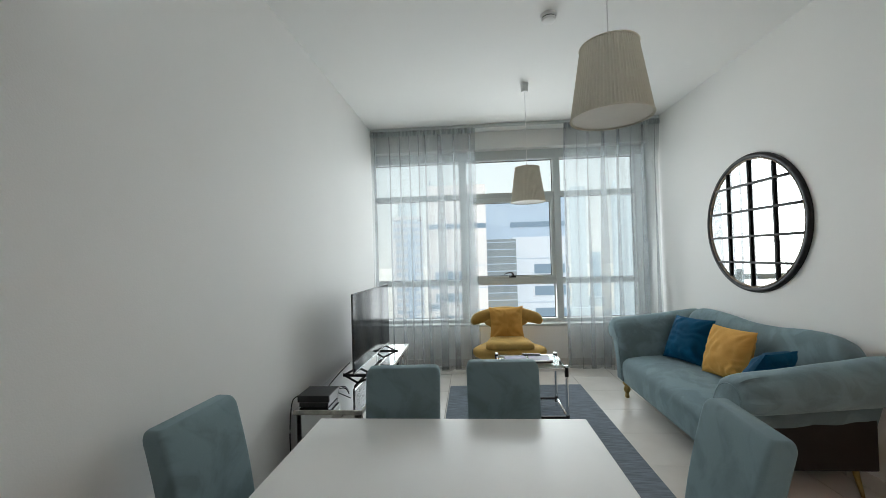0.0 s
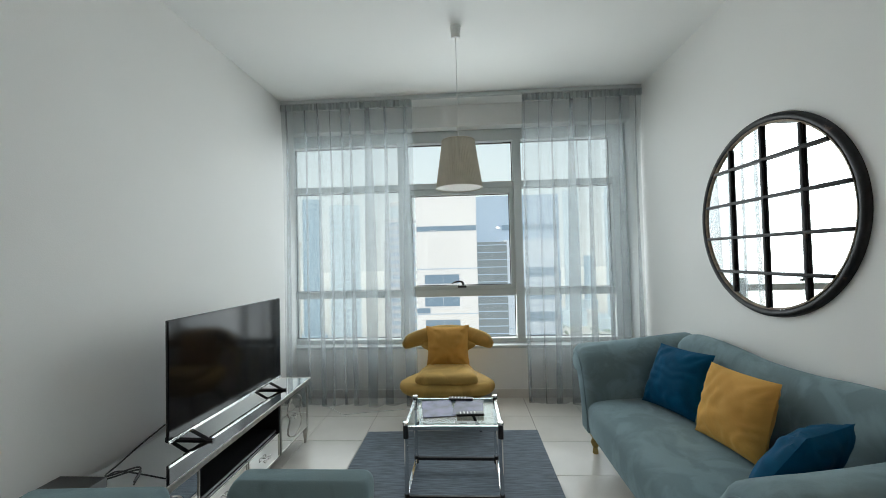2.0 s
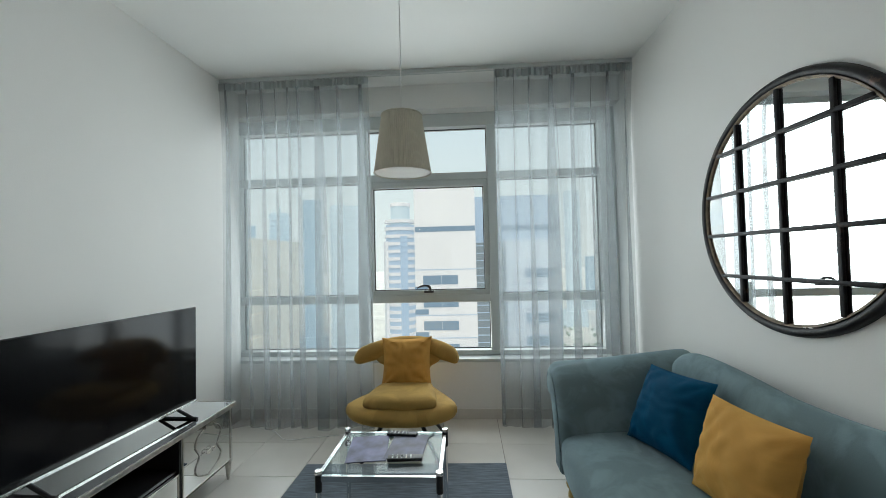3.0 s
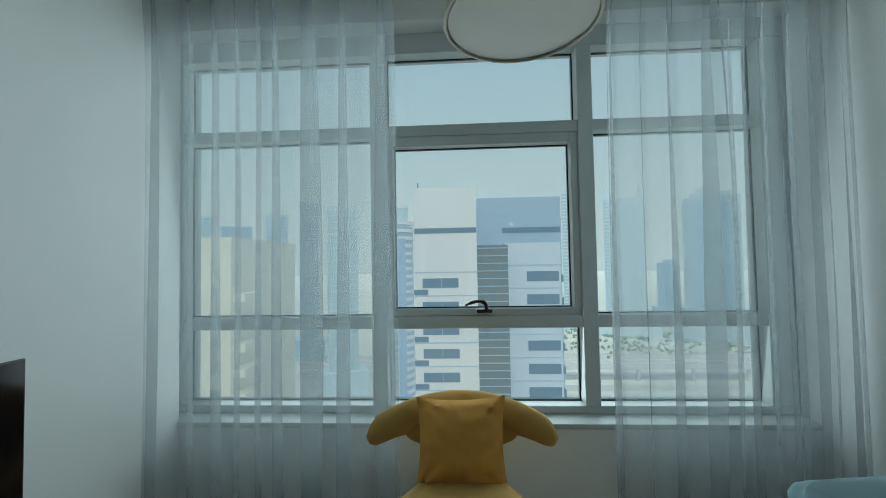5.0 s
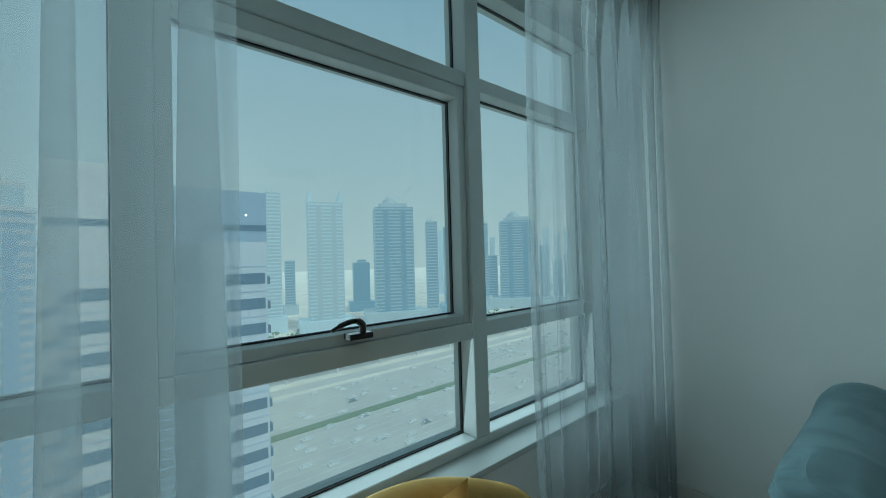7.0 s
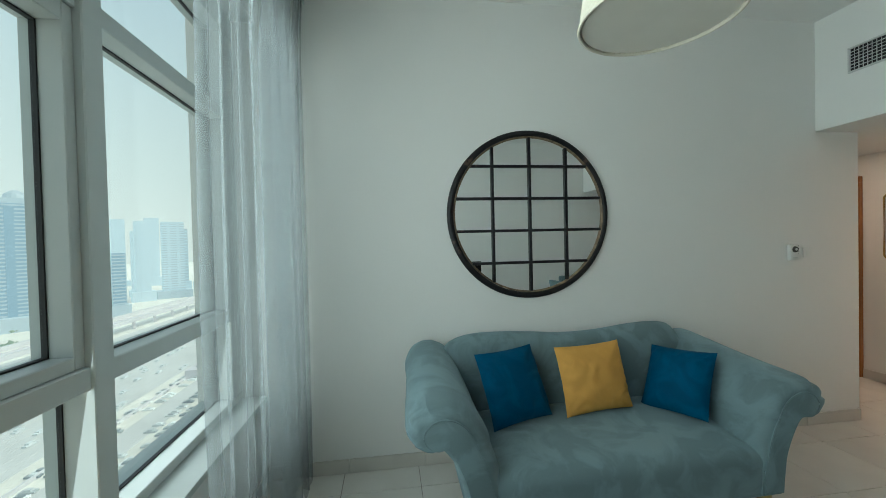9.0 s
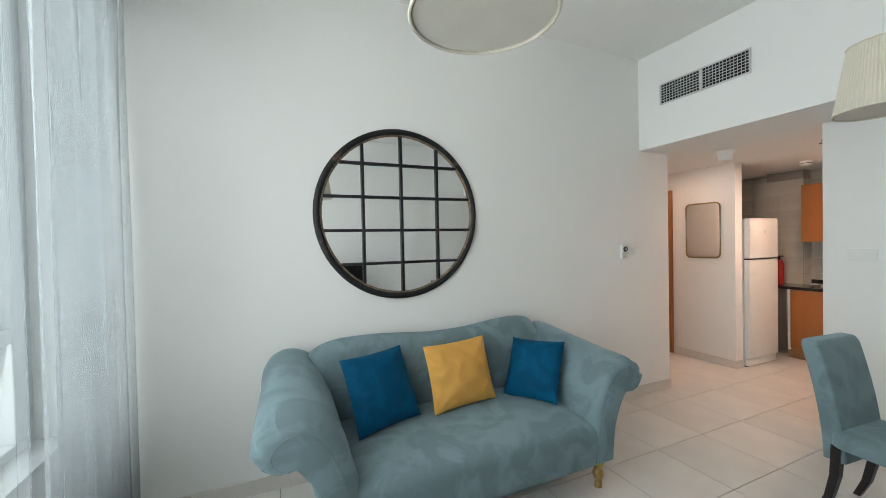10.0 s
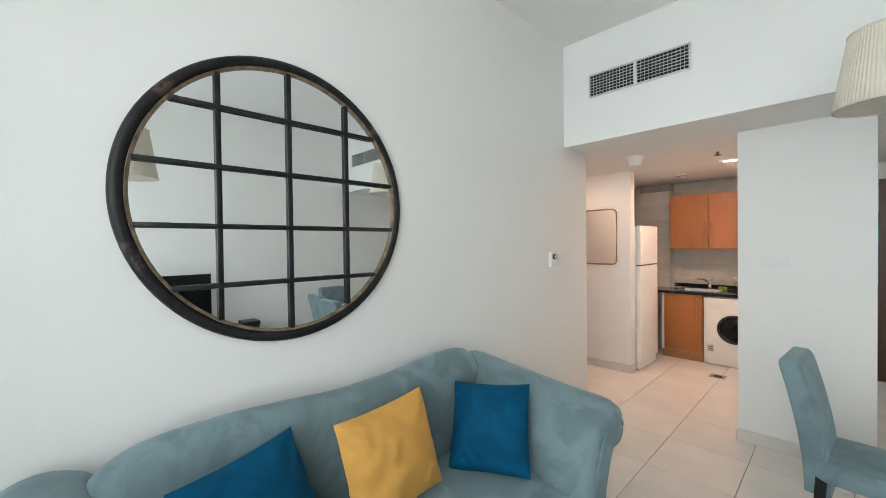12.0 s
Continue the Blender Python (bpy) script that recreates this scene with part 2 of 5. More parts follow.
def thing(name, x, y, z, label, category, group="", kind=""):
    ob = new(name)
    ob.empty_display_size = 0.05
    ob.location = (x, y, z)
    ORIGIN[ob] = Vector((x, y, z))
    return tagged(ob, label, category, group, kind)


def part(name, bm, material, parent, label="", smooth=False):
    """One mesh under a thing or part; the bmesh is in world metres."""
    o = ORIGIN[parent]
    bmesh.ops.translate(bm, vec=-o, verts=bm.verts[:])
    ob = new(name, finish(name, bm, material, smooth))
    ob.parent = parent
    ORIGIN[ob] = o
    return tagged(ob, label) if label else ob


def solo(name, bm, material, label, category, group="", kind="", smooth=False):
    """A thing that is one mesh; its origin lies at its base."""
    lo = Vector((min(v.co.x for v in bm.verts), min(v.co.y for v in bm.verts), min(v.co.z for v in bm.verts)))
    hi = Vector((max(v.co.x for v in bm.verts), max(v.co.y for v in bm.verts), max(v.co.z for v in bm.verts)))
    o = Vector(((lo.x + hi.x) / 2, (lo.y + hi.y) / 2, lo.z))
    bmesh.ops.translate(bm, vec=-o, verts=bm.verts[:])
    ob = new(name, finish(name, bm, material, smooth))
    ob.location = o
    ORIGIN[ob] = o
    return tagged(ob, label, category, group, kind)


def B():
    return bmesh.new()


def box(bm, x0, x1, y0, y1, z0, z1, bevel=0.0, seg=2):
    r = bmesh.ops.create_cube(bm, size=1.0)
    vs = r["verts"]
    for v in vs:
        v.co = Vector(((x0 + x1) / 2 + v.co.x * (x1 - x0), (y0 + y1) / 2 + v.co.y * (y1 - y0), (z0 + z1) / 2 + v.co.z * (z1 - z0)))
    if bevel:
        es = list({e for v in vs for e in v.link_edges})
        bmesh.ops.bevel(bm, geom=es, offset=bevel, segments=seg, profile=0.5, affect="EDGES")
    return bm


def rod(bm, p0, p1, r0, r1=None, seg=14):
    p0, p1 = Vector(p0), Vector(p1)
    r1 = r0 if r1 is None else r1
    q = (p1 - p0).to_track_quat("Z", "Y").to_matrix().to_4x4()
    m = Matrix.Translation((p0 + p1) / 2) @ q
    bmesh.ops.create_cone(bm, cap_ends=True, segments=seg, radius1=r0, radius2=r1, depth=(p1 - p0).length, matrix=m)
    return bm


def lathe(bm, profile, x, y, seg=32, wave=0.0, waves=0, cap=True):
    """Turn (radius, height) pairs round a vertical axis; wave gives pleats."""
    rings = []
    for r, z in profile:
        ring = []
        for i in range(seg):
            a = 2 * math.pi * i / seg
            k = r + wave * math.cos(a * waves)
            ring.append(bm.verts.new((x + k * math.cos(a), y + k * math.sin(a), z)))
        rings.append(ring)
    for a, b in zip(rings, rings[1:]):
        for i in range(seg):
            j = (i + 1) % seg
            bm.faces.new((a[i], a[j], b[j], b[i]))
    if cap:
        bm.faces.new(rings[0][::-1])
        bm.faces.new(rings[-1])
    return bm


def tube(bm, pts, r, seg=8, closed=False):
    """A round bar along points; r may be a number or one for each point."""
    pts = [Vector(p) for p in pts]
    n = len(pts)
    rings = []
    for i, p in enumerate(pts):
        a = pts[(i - 1) % n] if (closed or i > 0) else p
        b = pts[(i + 1) % n] if (closed or i < n - 1) else p
        d = (b - a).normalized()
        side = d.cross(Vector((0, 0, 1)))
        if side.length < 1e-3:
            side = d.cross(Vector((0, 1, 0)))
        side.normalize()
        up = side.cross(d)
        k = r[i] if isinstance(r, (list, tuple)) else r
        rings.append([bm.verts.new(p + side * (k * math.cos(2 * math.pi * j / seg)) + up * (k * math.sin(2 * math.pi * j / seg))) for j in range(seg)])
    pairs = list(zip(rings, rings[1:])) + ([(rings[-1], rings[0])] if closed else [])
    for a, b in pairs:
        for j in range(seg):
            k = (j + 1) % seg
            bm.faces.new((a[j], a[k], b[k], b[j]))
    if not closed:
        bm.faces.new(rings[0][::-1])
        bm.faces.new(rings[-1])
    return bm


def loft(bm, rings, caps=True, closed=True):
    """Skin between rings of equal length."""
    vs = [[bm.verts.new(p) for p in ring] for ring in rings]
    n = len(vs[0])
    for a, b in zip(vs, vs[1:]):
        for i in range(n if closed else n - 1):
            j = (i + 1) % n
            bm.faces.new((a[i], a[j], b[j], b[i]))
    if caps:
        bm.faces.new(vs[0][::-1])
        bm.faces.new(vs[-1])
    return bm


def smooth_line(pts, per=6):
    """Catmull-Rom through points of any size."""
    pts = [Vector(p) for p in pts]
    out = []
    for i in range(len(pts) - 1):
        p0, p1, p2, p3 = pts[max(i - 1, 0)], pts[i], pts[i + 1], pts[min(i + 2, len(pts) - 1)]
        for k in range(per):
            t = k / per
            out.append(0.5 * ((2 * p1) + (p2 - p0) * t + (2 * p0 - 5 * p1 + 4 * p2 - p3) * t * t + (3 * p1 - p0 - 3 * p2 + p3) * t ** 3))
    out.append(pts[-1])
    return out


def pillow(bm, centre, u, v, half_u, half_v, thick, seed=0, n=32, pinch=0.05):
    """A stuffed square cushion with drawn-in sides, ears and creases."""
    u, v = Vector(u).normalized(), Vector(v).normalized()
    w = u.cross(v).normalized()
    grid = {}
    for side in (1, -1):
        for i in range(n + 1):
            for j in range(n + 1):
                a, b = -1 + 2 * i / n, -1 + 2 * j / n
                edge = i in (0, n) or j in (0, n)
                if edge and side == -1:
                    continue
                pa = a * (1 - pinch * (1 - b * b))
                pb = b * (1 - pinch * (1 - a * a))
                h = thick * (max(0.0, 1 - abs(a) ** 2.6) ** 0.62) * (max(0.0, 1 - abs(b) ** 2.6) ** 0.62)
                crease = noise.noise(Vector((a * 2.2 + seed, b * 2.2, side))) * 0.12 + noise.noise(Vector((a * 4 + seed, b * 4, side * 3))) * 0.05
                h *= 1 + crease
                warp = noise.noise(Vector((a * 1.3 + seed * 1.7, b * 1.3, side * 2))) * 2.2
                rim = max(abs(a), abs(b))
                fold = math.sin(7.0 * (a * math.cos(seed) + b * math.sin(seed)) + 5 * warp)
                h += thick * 0.08 * fold * (0.25 + 0.75 * rim ** 2) * (1 - rim ** 8) * (1 if side else 0)
                away = math.hypot(1 - abs(a), 1 - abs(b))
                turn = math.atan2(1 - abs(b), 1 - abs(a) + 1e-6)
                pull = math.sin(turn * 11 + seed + (3 if a > 0 else 0) + (5 if b > 0 else 0))
                h += thick * 0.17 * pull * math.exp(-2.4 * away) * min(1.0, away * 3) * (1 - rim ** 10)
                p = Vector(centre) + u * (pa * half_u) + v * (pb * half_v) + w * (side * h)
                grid[i, j, side] = bm.verts.new(p)
    for side in (1, -1):
        for i in range(n):
            for j in range(n):
                q = [grid.get((a, b, side)) or grid[a, b, 1] for a, b in ((i, j), (i + 1, j), (i + 1, j + 1), (i, j + 1))]
                bm.faces.new(q if side == 1 else q[::-1])
    return bm


# ---- structure ----
XL, XR, YW, ZC = -1.45, 2.2, 4.22, 3.155     # left wall, right wall, window wall, ceiling
YS, ZS = 0.076, 2.31                          # front of the dropped ceiling, its height
YB = -3.05                                    # back of the flat
XE = 3.85                                     # end of the small hall


def wall(name, *b, material=WALL, label="smooth off-white painted wall"):
    bm = B()
    box(bm, *b)
    return solo(name, bm, material, label, "wall", kind="structure")


wall("wall_left", XL - 0.15, XL, YB - 0.15, YW, -0.1, 3.5)
wall("wall_window_return", XL - 0.30, XL - 0.15, YW - 0.2, 4.62, -0.1, 3.5)
wall("wall_right", XR, XR + 0.14, -0.32, 4.62, -0.1, 3.5)
wall("wall_below_window", XL - 0.15, XR, YW, 4.6, -0.1, 0.52)
wall("wall_above_window", XL - 0.15, XR, YW, 4.6, 2.92, 3.5)
wall("wall_column", 0.41, 1.105, -3.05, -0.495, -0.1, ZS)
wall("wall_hall_front", XR + 0.14, XE, -0.46, -0.32, -0.1, ZS)
wall("wall_hall_back", 2.23, XE, -1.6, -1.47, -0.1, ZS)
wall("wall_hall_end", XE, XE + 0.15, YB, -0.32, -0.1, ZS)
wall("wall_back", XL, XE + 0.15, YB - 0.15, YB, -0.1, 3.5)
wall("wall_chase", 2.21, 2.6, YB, -2.86, -0.1, ZS, material=GROUT, label="tiled duct chase in the kitchen corner")
bm = box(B(), XL, XR, YS, YW, ZC, ZC + 0.2)
solo("ceiling", bm, CEIL, "plain white painted ceiling", "ceiling", kind="structure")
bm = box(B(), XL, XE + 0.15, YB, YS, ZS, ZS + 1.1)
solo("ceiling_dropped", bm, CEIL, "white boxed-in dropped ceiling with air grilles", "ceiling", kind="structure")
bm = box(B(), XL - 0.15, XE + 0.15, YB - 0.15, 4.6, -0.25, -0.006)
floor = solo("floor", bm, GROUT, "large cream floor tiles with thin grey joints", "floor", kind="structure")


def skirting(name, x0, x1, y0, y1):
    """Tile skirting in lengths with thin joints."""
    th = thing(name, (x0 + x1) / 2, (y0 + y1) / 2, 0, "cream tile skirting along the wall", "skirting", kind="structure")
    along_x = (x1 - x0) > (y1 - y0)
    lo, hi = (x0, x1) if along_x else (y0, y1)
    n = max(1, round((hi - lo) / 0.487))
    for i in range(n):
        a, b = lo + (hi - lo) * i / n + 0.001, lo + (hi - lo) * (i + 1) / n - 0.001
        bm = B()
        if along_x:
            box(bm, a, b, y0, y1, 0, 0.092, 0.002, 1)
        else:
            box(bm, x0, x1, a, b, 0, 0.092, 0.002, 1)
        part("skirting_tile", bm, SKIRT, th)


skirting("skirting_1", XL, XR, YW - 0.012, YW)
skirting("skirting_2", XR - 0.012, XR, -0.32, YW - 0.013)
skirting("skirting_3", XL, XL + 0.012, YB, YW - 0.013)
skirting("skirting_4", 0.41, 1.105, -0.495, -0.483)
skirting("skirting_5", 2.23, 2.955, -1.47, -1.458)
skirting("skirting_6", 2.218, 2.23, -1.6, -1.458)
skirting("skirting_7", XR, XR + 0.14, -0.332, -0.32)
skirting("skirting_8", 1.105, 1.117, -2.4, -0.483)
skirting("skirting_9", 0.398, 0.41, YB, -0.483)

# ---- window ----
win = thing("window_1", 0.33, 4.4, 0.55, "wide white aluminium window with a tilting centre pane", "window", kind="structure")
WX0, WX1 = XL - 0.13, XR
bm = B()
box(bm, WX0, WX1, 4.21, 4.6, 0.521, 0.552, 0.004)
part("window_sill", bm, PVC, win, "painted sill board", True)
for name, b in (("frame_bottom", (WX0, WX1, 4.35, 4.5, 0.553, 0.60)), ("frame_top", (WX0, WX1, 4.35, 4.5, 2.79, 2.92)),
                ("frame_side", (WX0, WX0 + 0.05, 4.352, 4.498, 0.60, 2.79)), ("frame_side", (WX1 - 0.15, WX1, 4.352, 4.498, 0.60, 2.79)),
                ("mullion", (0.975, 1.065, 4.345, 4.5, 0.60, 2.79)), ("mullion", (-0.31, -0.215, 4.345, 4.5, 0.60, 2.79))):
    part(name, box(B(), *b, 0.004, 1), PVC, win)
PANES = ((WX0 + 0.05, -0.31), (-0.215, 0.975), (1.065, WX1 - 0.15))
for k, (a, b) in enumerate(PANES):
    part("transom", box(B(), a, b, 4.36, 4.5, 2.265, 2.335, 0.004, 1), PVC, win)
    part("transom", box(B(), a, b, 4.355, 4.5, 1.065, 1.14, 0.004, 1), PVC, win)
    for z0, z1 in ((0.60, 1.065), (1.14, 2.265), (2.335, 2.79)):
        sash = k == 1 and z0 > 1 and z1 < 2.5
        gy = 4.447
        if sash:
            for c in ((a, a + 0.042, z0, z1), (b - 0.042, b, z0, z1), (a + 0.042, b - 0.042, z0, z0 + 0.042), (a + 0.042, b - 0.042, z1 - 0.06, z1)):
                part("sash_bar", box(B(), c[0], c[1], 4.37, 4.49, c[2], c[3], 0.003, 1), PVC, win)
            a2, b2, c2, d2 = a + 0.042, b - 0.042, z0 + 0.042, z1 - 0.06
        else:
            a2, b2, c2, d2 = a, b, z0, z1
        for g in ((a2, a2 + 0.006, c2, d2), (b2 - 0.006, b2, c2, d2), (a2, b2, c2, c2 + 0.006), (a2, b2, d2 - 0.006, d2)):
            part("gasket", box(B(), g[0], g[1], gy - 0.008, gy + 0.008, g[2], g[3]), RUBBER, win)
        pane = part("pane", box(B(), a2, b2, gy - 0.003, gy + 0.003, c2, d2), GLASS, win)
        pane.visible_shadow = False
handle = part("handle", box(B(), 0.335, 0.43, 4.315, 4.372, 1.163, 1.186, 0.004), BLACKP, win, "black lever handle", True)
bm = tube(B(), smooth_line([(0.395, 4.335, 1.18), (0.39, 4.325, 1.215), (0.365, 4.318, 1.232), (0.33, 4.315, 1.232), (0.29, 4.315, 1.220), (0.268, 4.318, 1.208)]), [0.013] * 12 + [0.010] * 12 + [0.007] * 7, 10)
part("lever", bm, BLACKP, handle, smooth=True)

# ---- curtains ----
bm = box(B(), XL + 0.01, XR - 0.01, 3.905, 3.945, 3.118, ZC - 0.001, 0.004)
solo("curtain_rail", bm, PVC, "slim white curtain rail under the ceiling", "curtain rail")


def curtain(x0, x1, seed, folds, label, lead=0.0, wave=0.006):
    """Voile hanging in flat stretches, drawn into pleats at the tape; each fold (place, width) doubles the cloth back on itself."""
    th = thing("curtain", (x0 + x1) / 2, 3.96, 0.02, label, "curtain", "curtains at the window")
    zs = [3.118, 3.10, 3.075, 3.045, 3.0, 2.94, 2.85, 2.7, 2.5, 2.25, 1.95, 1.6, 1.25, 0.9, 0.6, 0.3, 0.018]
    rings = []
    for z in zs:
        f = (3.118 - z) / 3.1
        gather = math.exp(-f * 9.0)
        row = []

        def put(x, y, u):
            pleat = 0.013 * gather * math.sin(u * 2 * math.pi / 0.047) + 0.006 * math.exp(-f * 3.5) * math.sin(u * 2 * math.pi / 0.083 + seed)
            sway = 0.016 * noise.noise(Vector((u * 3.1, f * 1.6, seed))) + 0.004 * noise.noise(Vector((u * 9.0, f * 1.3, seed + 4)))
            sway += wave * math.sin(u * 2 * math.pi / 0.135 + 2.5 * noise.noise(Vector((u * 2.0, f * 0.8, seed + 2))))
            slip = 0.010 * f * noise.noise(Vector((u * 2.3, f * 1.2, seed + 9)))
            near = math.exp(-abs(u - x0) / 0.22) * lead if lead > 0 else 0.0
            yy = 3.925 + 0.045 * min(1.0, f * 6) + near * min(1.0, f * 6) + y + pleat + sway * min(1, f * 5)
            row.append((min(max(x + slip, XL + 0.003), XR - 0.003), yy, z + (0.008 * math.sin(u * 14) if z < 0.1 else 0)))

        at, level = x0, -0.02
        for n, (c, w) in enumerate(folds):
            grow = (0.22 + 0.78 * min(1.0, f * 1.5) ** 0.8) * (1.0 + 0.25 * math.sin(n * 2.3 + f * 3.0))
            half = 0.5 * w * grow
            c2 = c + 0.012 * math.sin(n * 1.9 + 2.2 * f + seed) * f
            deep = (0.020 + 0.26 * w) * min(1.0, 0.25 + f * 4)
            steps = max(4, int((c - w / 2 - at) / 0.011)) if z == zs[0] else counts[n]
            if z == zs[0]:
                if n == 0:
                    counts = []
                counts.append(steps)
            start = at
            for i in range(steps):
                p = i / steps
                x = start + (c2 - half - start) * p
                row_y = level + (deep - level) * (0.5 - 0.5 * math.cos(math.pi * p))
                put(x, row_y, x)
            for i in range(22):
                p = i / 21
                put(c2 - half * math.cos(3 * math.pi * p), deep * math.cos(math.pi * p), c2 + w * (p - 0.5))
            at, level = c2 + half, -deep
        if z == zs[0]:
            counts.append(max(4, int((x1 - at) / 0.011)))
        start = at
        for i in range(1, counts[-1] + 1):
            p = i / counts[-1]
            put(start + (x1 - start) * p, level * (1 - p), start + (x1 - start) * p)
        rings.append(row)
    bm = B()
    loft(bm, rings, caps=False, closed=False)
    part("drape", bm, SHEER, th, "grey-white sheer voile", True)
    bm = B()
    loft(bm, [[(p[0], p[1] - 0.003, z) for p in rings[0]] for z in (3.117, 3.05)], caps=False, closed=False)
    part("header_tape", bm, HEADER, th, smooth=True)
    return th


curtain(XL + 0.002, -0.083, 21, [(-1.40, 0.03), (-1.20, 0.02), (-1.066, 0.035), (-0.94, 0.018), (-0.817, 0.024), (-0.729, 0.035), (-0.545, 0.115), (-0.362, 0.07), (-0.155, 0.085)],
        "grey-white sheer curtain, drawn partly across, touching the floor")
curtain(1.025, XR - 0.008, 9, [(1.055, 0.03), (1.20, 0.018), (1.326, 0.055), (1.515, 0.12), (1.70, 0.11), (1.85, 0.05), (1.99, 0.10), (2.14, 0.07)],
        "grey-white sheer curtain gathered against the wall", 0.07, 0.019)

# ---- sofa ----
SOFA_Y0, SOFA_Y1 = 1.60, 2.93                 # inner faces of the arms
sofa = thing("sofa", 1.72, 2.27, 0, "grey-teal velvet sofa with wavy back and rolled arms", "sofa")


def sofa_seat():
    bm = B()
    rings = []
    ny = 28
    prof = [(1.255, 0.205), (1.245, 0.26), (1.243, 0.36), (1.255, 0.405), (1.285, 0.432), (1.34, 0.447), (1.5, 0.462), (1.7, 0.466), (1.96, 0.455), (1.97, 0.21)]
    line = smooth_line([(x, 0, z) for x, z in prof], 3)
    for i in range(ny + 1):
        s = i / ny
        y = SOFA_Y0 - 0.05 + (SOFA_Y1 - SOFA_Y0 + 0.10) * s
        k = 1 - abs(2 * s - 1) ** 6
        rings.append([(p.x + 0.012 * (1 - k), y, p.z if p.z < 0.3 else p.z - 0.018 * (1 - k) + 0.006 * noise.noise(Vector((p.x * 4, y * 3, 1)))) for p in line])
    loft(bm, rings)
    part("seat", bm, VELVET, sofa, smooth=True)
    bm = box(B(), 1.272, 2.13, SOFA_Y0 - 0.11, SOFA_Y1 + 0.11, 0.176, 0.212, 0.012, 3)
    part("base_rail", bm, VELVET, sofa, smooth=True)


def sofa_back():
    tops = smooth_line([(3.10, 0, 0.80), (3.04, 0, 0.868), (2.92, 0, 0.908), (2.74, 0, 0.916), (2.52, 0, 0.906), (2.28, 0, 0.888), (2.02, 0, 0.896), (1.79, 0, 0.922), (1.61, 0, 0.928), (1.50, 0, 0.905), (1.45, 0, 0.84)], 5)
    bm = B()
    rings = []
    for p in tops:
        y, h = p.x, p.z
        sec = smooth_line([(1.90, 0, 0.30), (1.915, 0, 0.50), (1.945, 0, 0.68), (1.972, 0, h - 0.09), (1.998, 0, h - 0.03), (2.045, 0, h), (2.10, 0, h - 0.02), (2.135, 0, h - 0.08), (2.145, 0, 0.5), (2.145, 0, 0.2)], 4)
        rings.append([(q.x, y, q.z) for q in sec])
    loft(bm, rings)
    part("backrest", bm, VELVET, sofa, smooth=True)


def sofa_arm(base, way, wide=1.0, high=0.0):
    """A rolled arm: an S-shaped section run from the front to the back, rising to the back."""
    sec = smooth_line([(0.0, 0, 0.20), (-0.005, 0, 0.36), (0.0, 0, 0.46), (0.035, 0, 0.58), (0.10, 0, 0.69), (0.19, 0, 0.75), (0.275, 0, 0.758), (0.345, 0, 0.725), (0.385, 0, 0.662),
                       (0.372, 0, 0.600), (0.320, 0, 0.560), (0.262, 0, 0.562), (0.215, 0, 0.545), (0.165, 0, 0.42), (0.135, 0, 0.30), (0.125, 0, 0.20)], 4)
    bm = B()
    rings = []
    xs = [1.250, 1.256, 1.270, 1.295, 1.34, 1.42, 1.52, 1.65, 1.78, 1.90, 2.0, 2.08, 2.13, 2.145]
    front = []
    for k, x in enumerate(xs):
        s = (x - 1.25) / 0.895
        tight = {0: 0.64, 1: 0.75, 2: 0.865, 3: 0.95, 4: 0.99}.get(k, 1.0)
        if k >= len(xs) - 2:
            tight = 0.97 if k == len(xs) - 2 else 0.92
        ring = []
        for i, p in enumerate(sec):
            o, z = p.x, p.z
            up = min(1, max(0, (z - 0.32) / 0.24))
            z2 = z * (1 - up) + (0.625 + (z - 0.625) * tight) * up
            mid = 0.07 * (1 - up) + 0.215 * up
            o2 = (mid + (o - mid) * max(tight, 0.80 * (1 - up))) * wide
            pleat = (0.009 if k < 5 else 0.005) * math.sin(i * 1.35 + 0.5 * math.sin(i)) * (up if 0 < k < 6 else 0)
            lift = (0.095 * s ** 1.2 + high) * min(1, max(0, (z2 - 0.42) / 0.3))
            nz = 0.009 * noise.noise(Vector((x * 7, o * 8 + base, z * 7))) * up
            ring.append((x, base + way * (o2 * (1 - 0.10 * s) + nz + pleat), z2 + lift + pleat * 0.6))
            if k == 0:
                front.append((o2, z2 + lift))
        rings.append(ring)
    loft(bm, rings)
    arm = part("arm", bm, VELVET, sofa, smooth=True)
    # facing of the scroll, with its welt
    ring = [(0.15 * wide + (o - 0.15 * wide) * 0.93, 0.52 + (z - 0.52) * 0.97) for o, z in front]
    bm = B()
    loft(bm, [[(1.2515, base + way * o, z) for o, z in ring], [(1.247, base + way * o, z) for o, z in ring], [(1.243, base + way * (0.15 + (o - 0.15) * 0.93), 0.52 + (z - 0.52) * 0.95) for o, z in ring]])
    part("arm_facing", bm, VELVET, arm, smooth=True)
    bm = B()
    tube(bm, [(1.246, base + way * o, z) for o, z in ring], 0.0035, 6, closed=True)
    part("welt", bm, VELVET, arm, smooth=True)


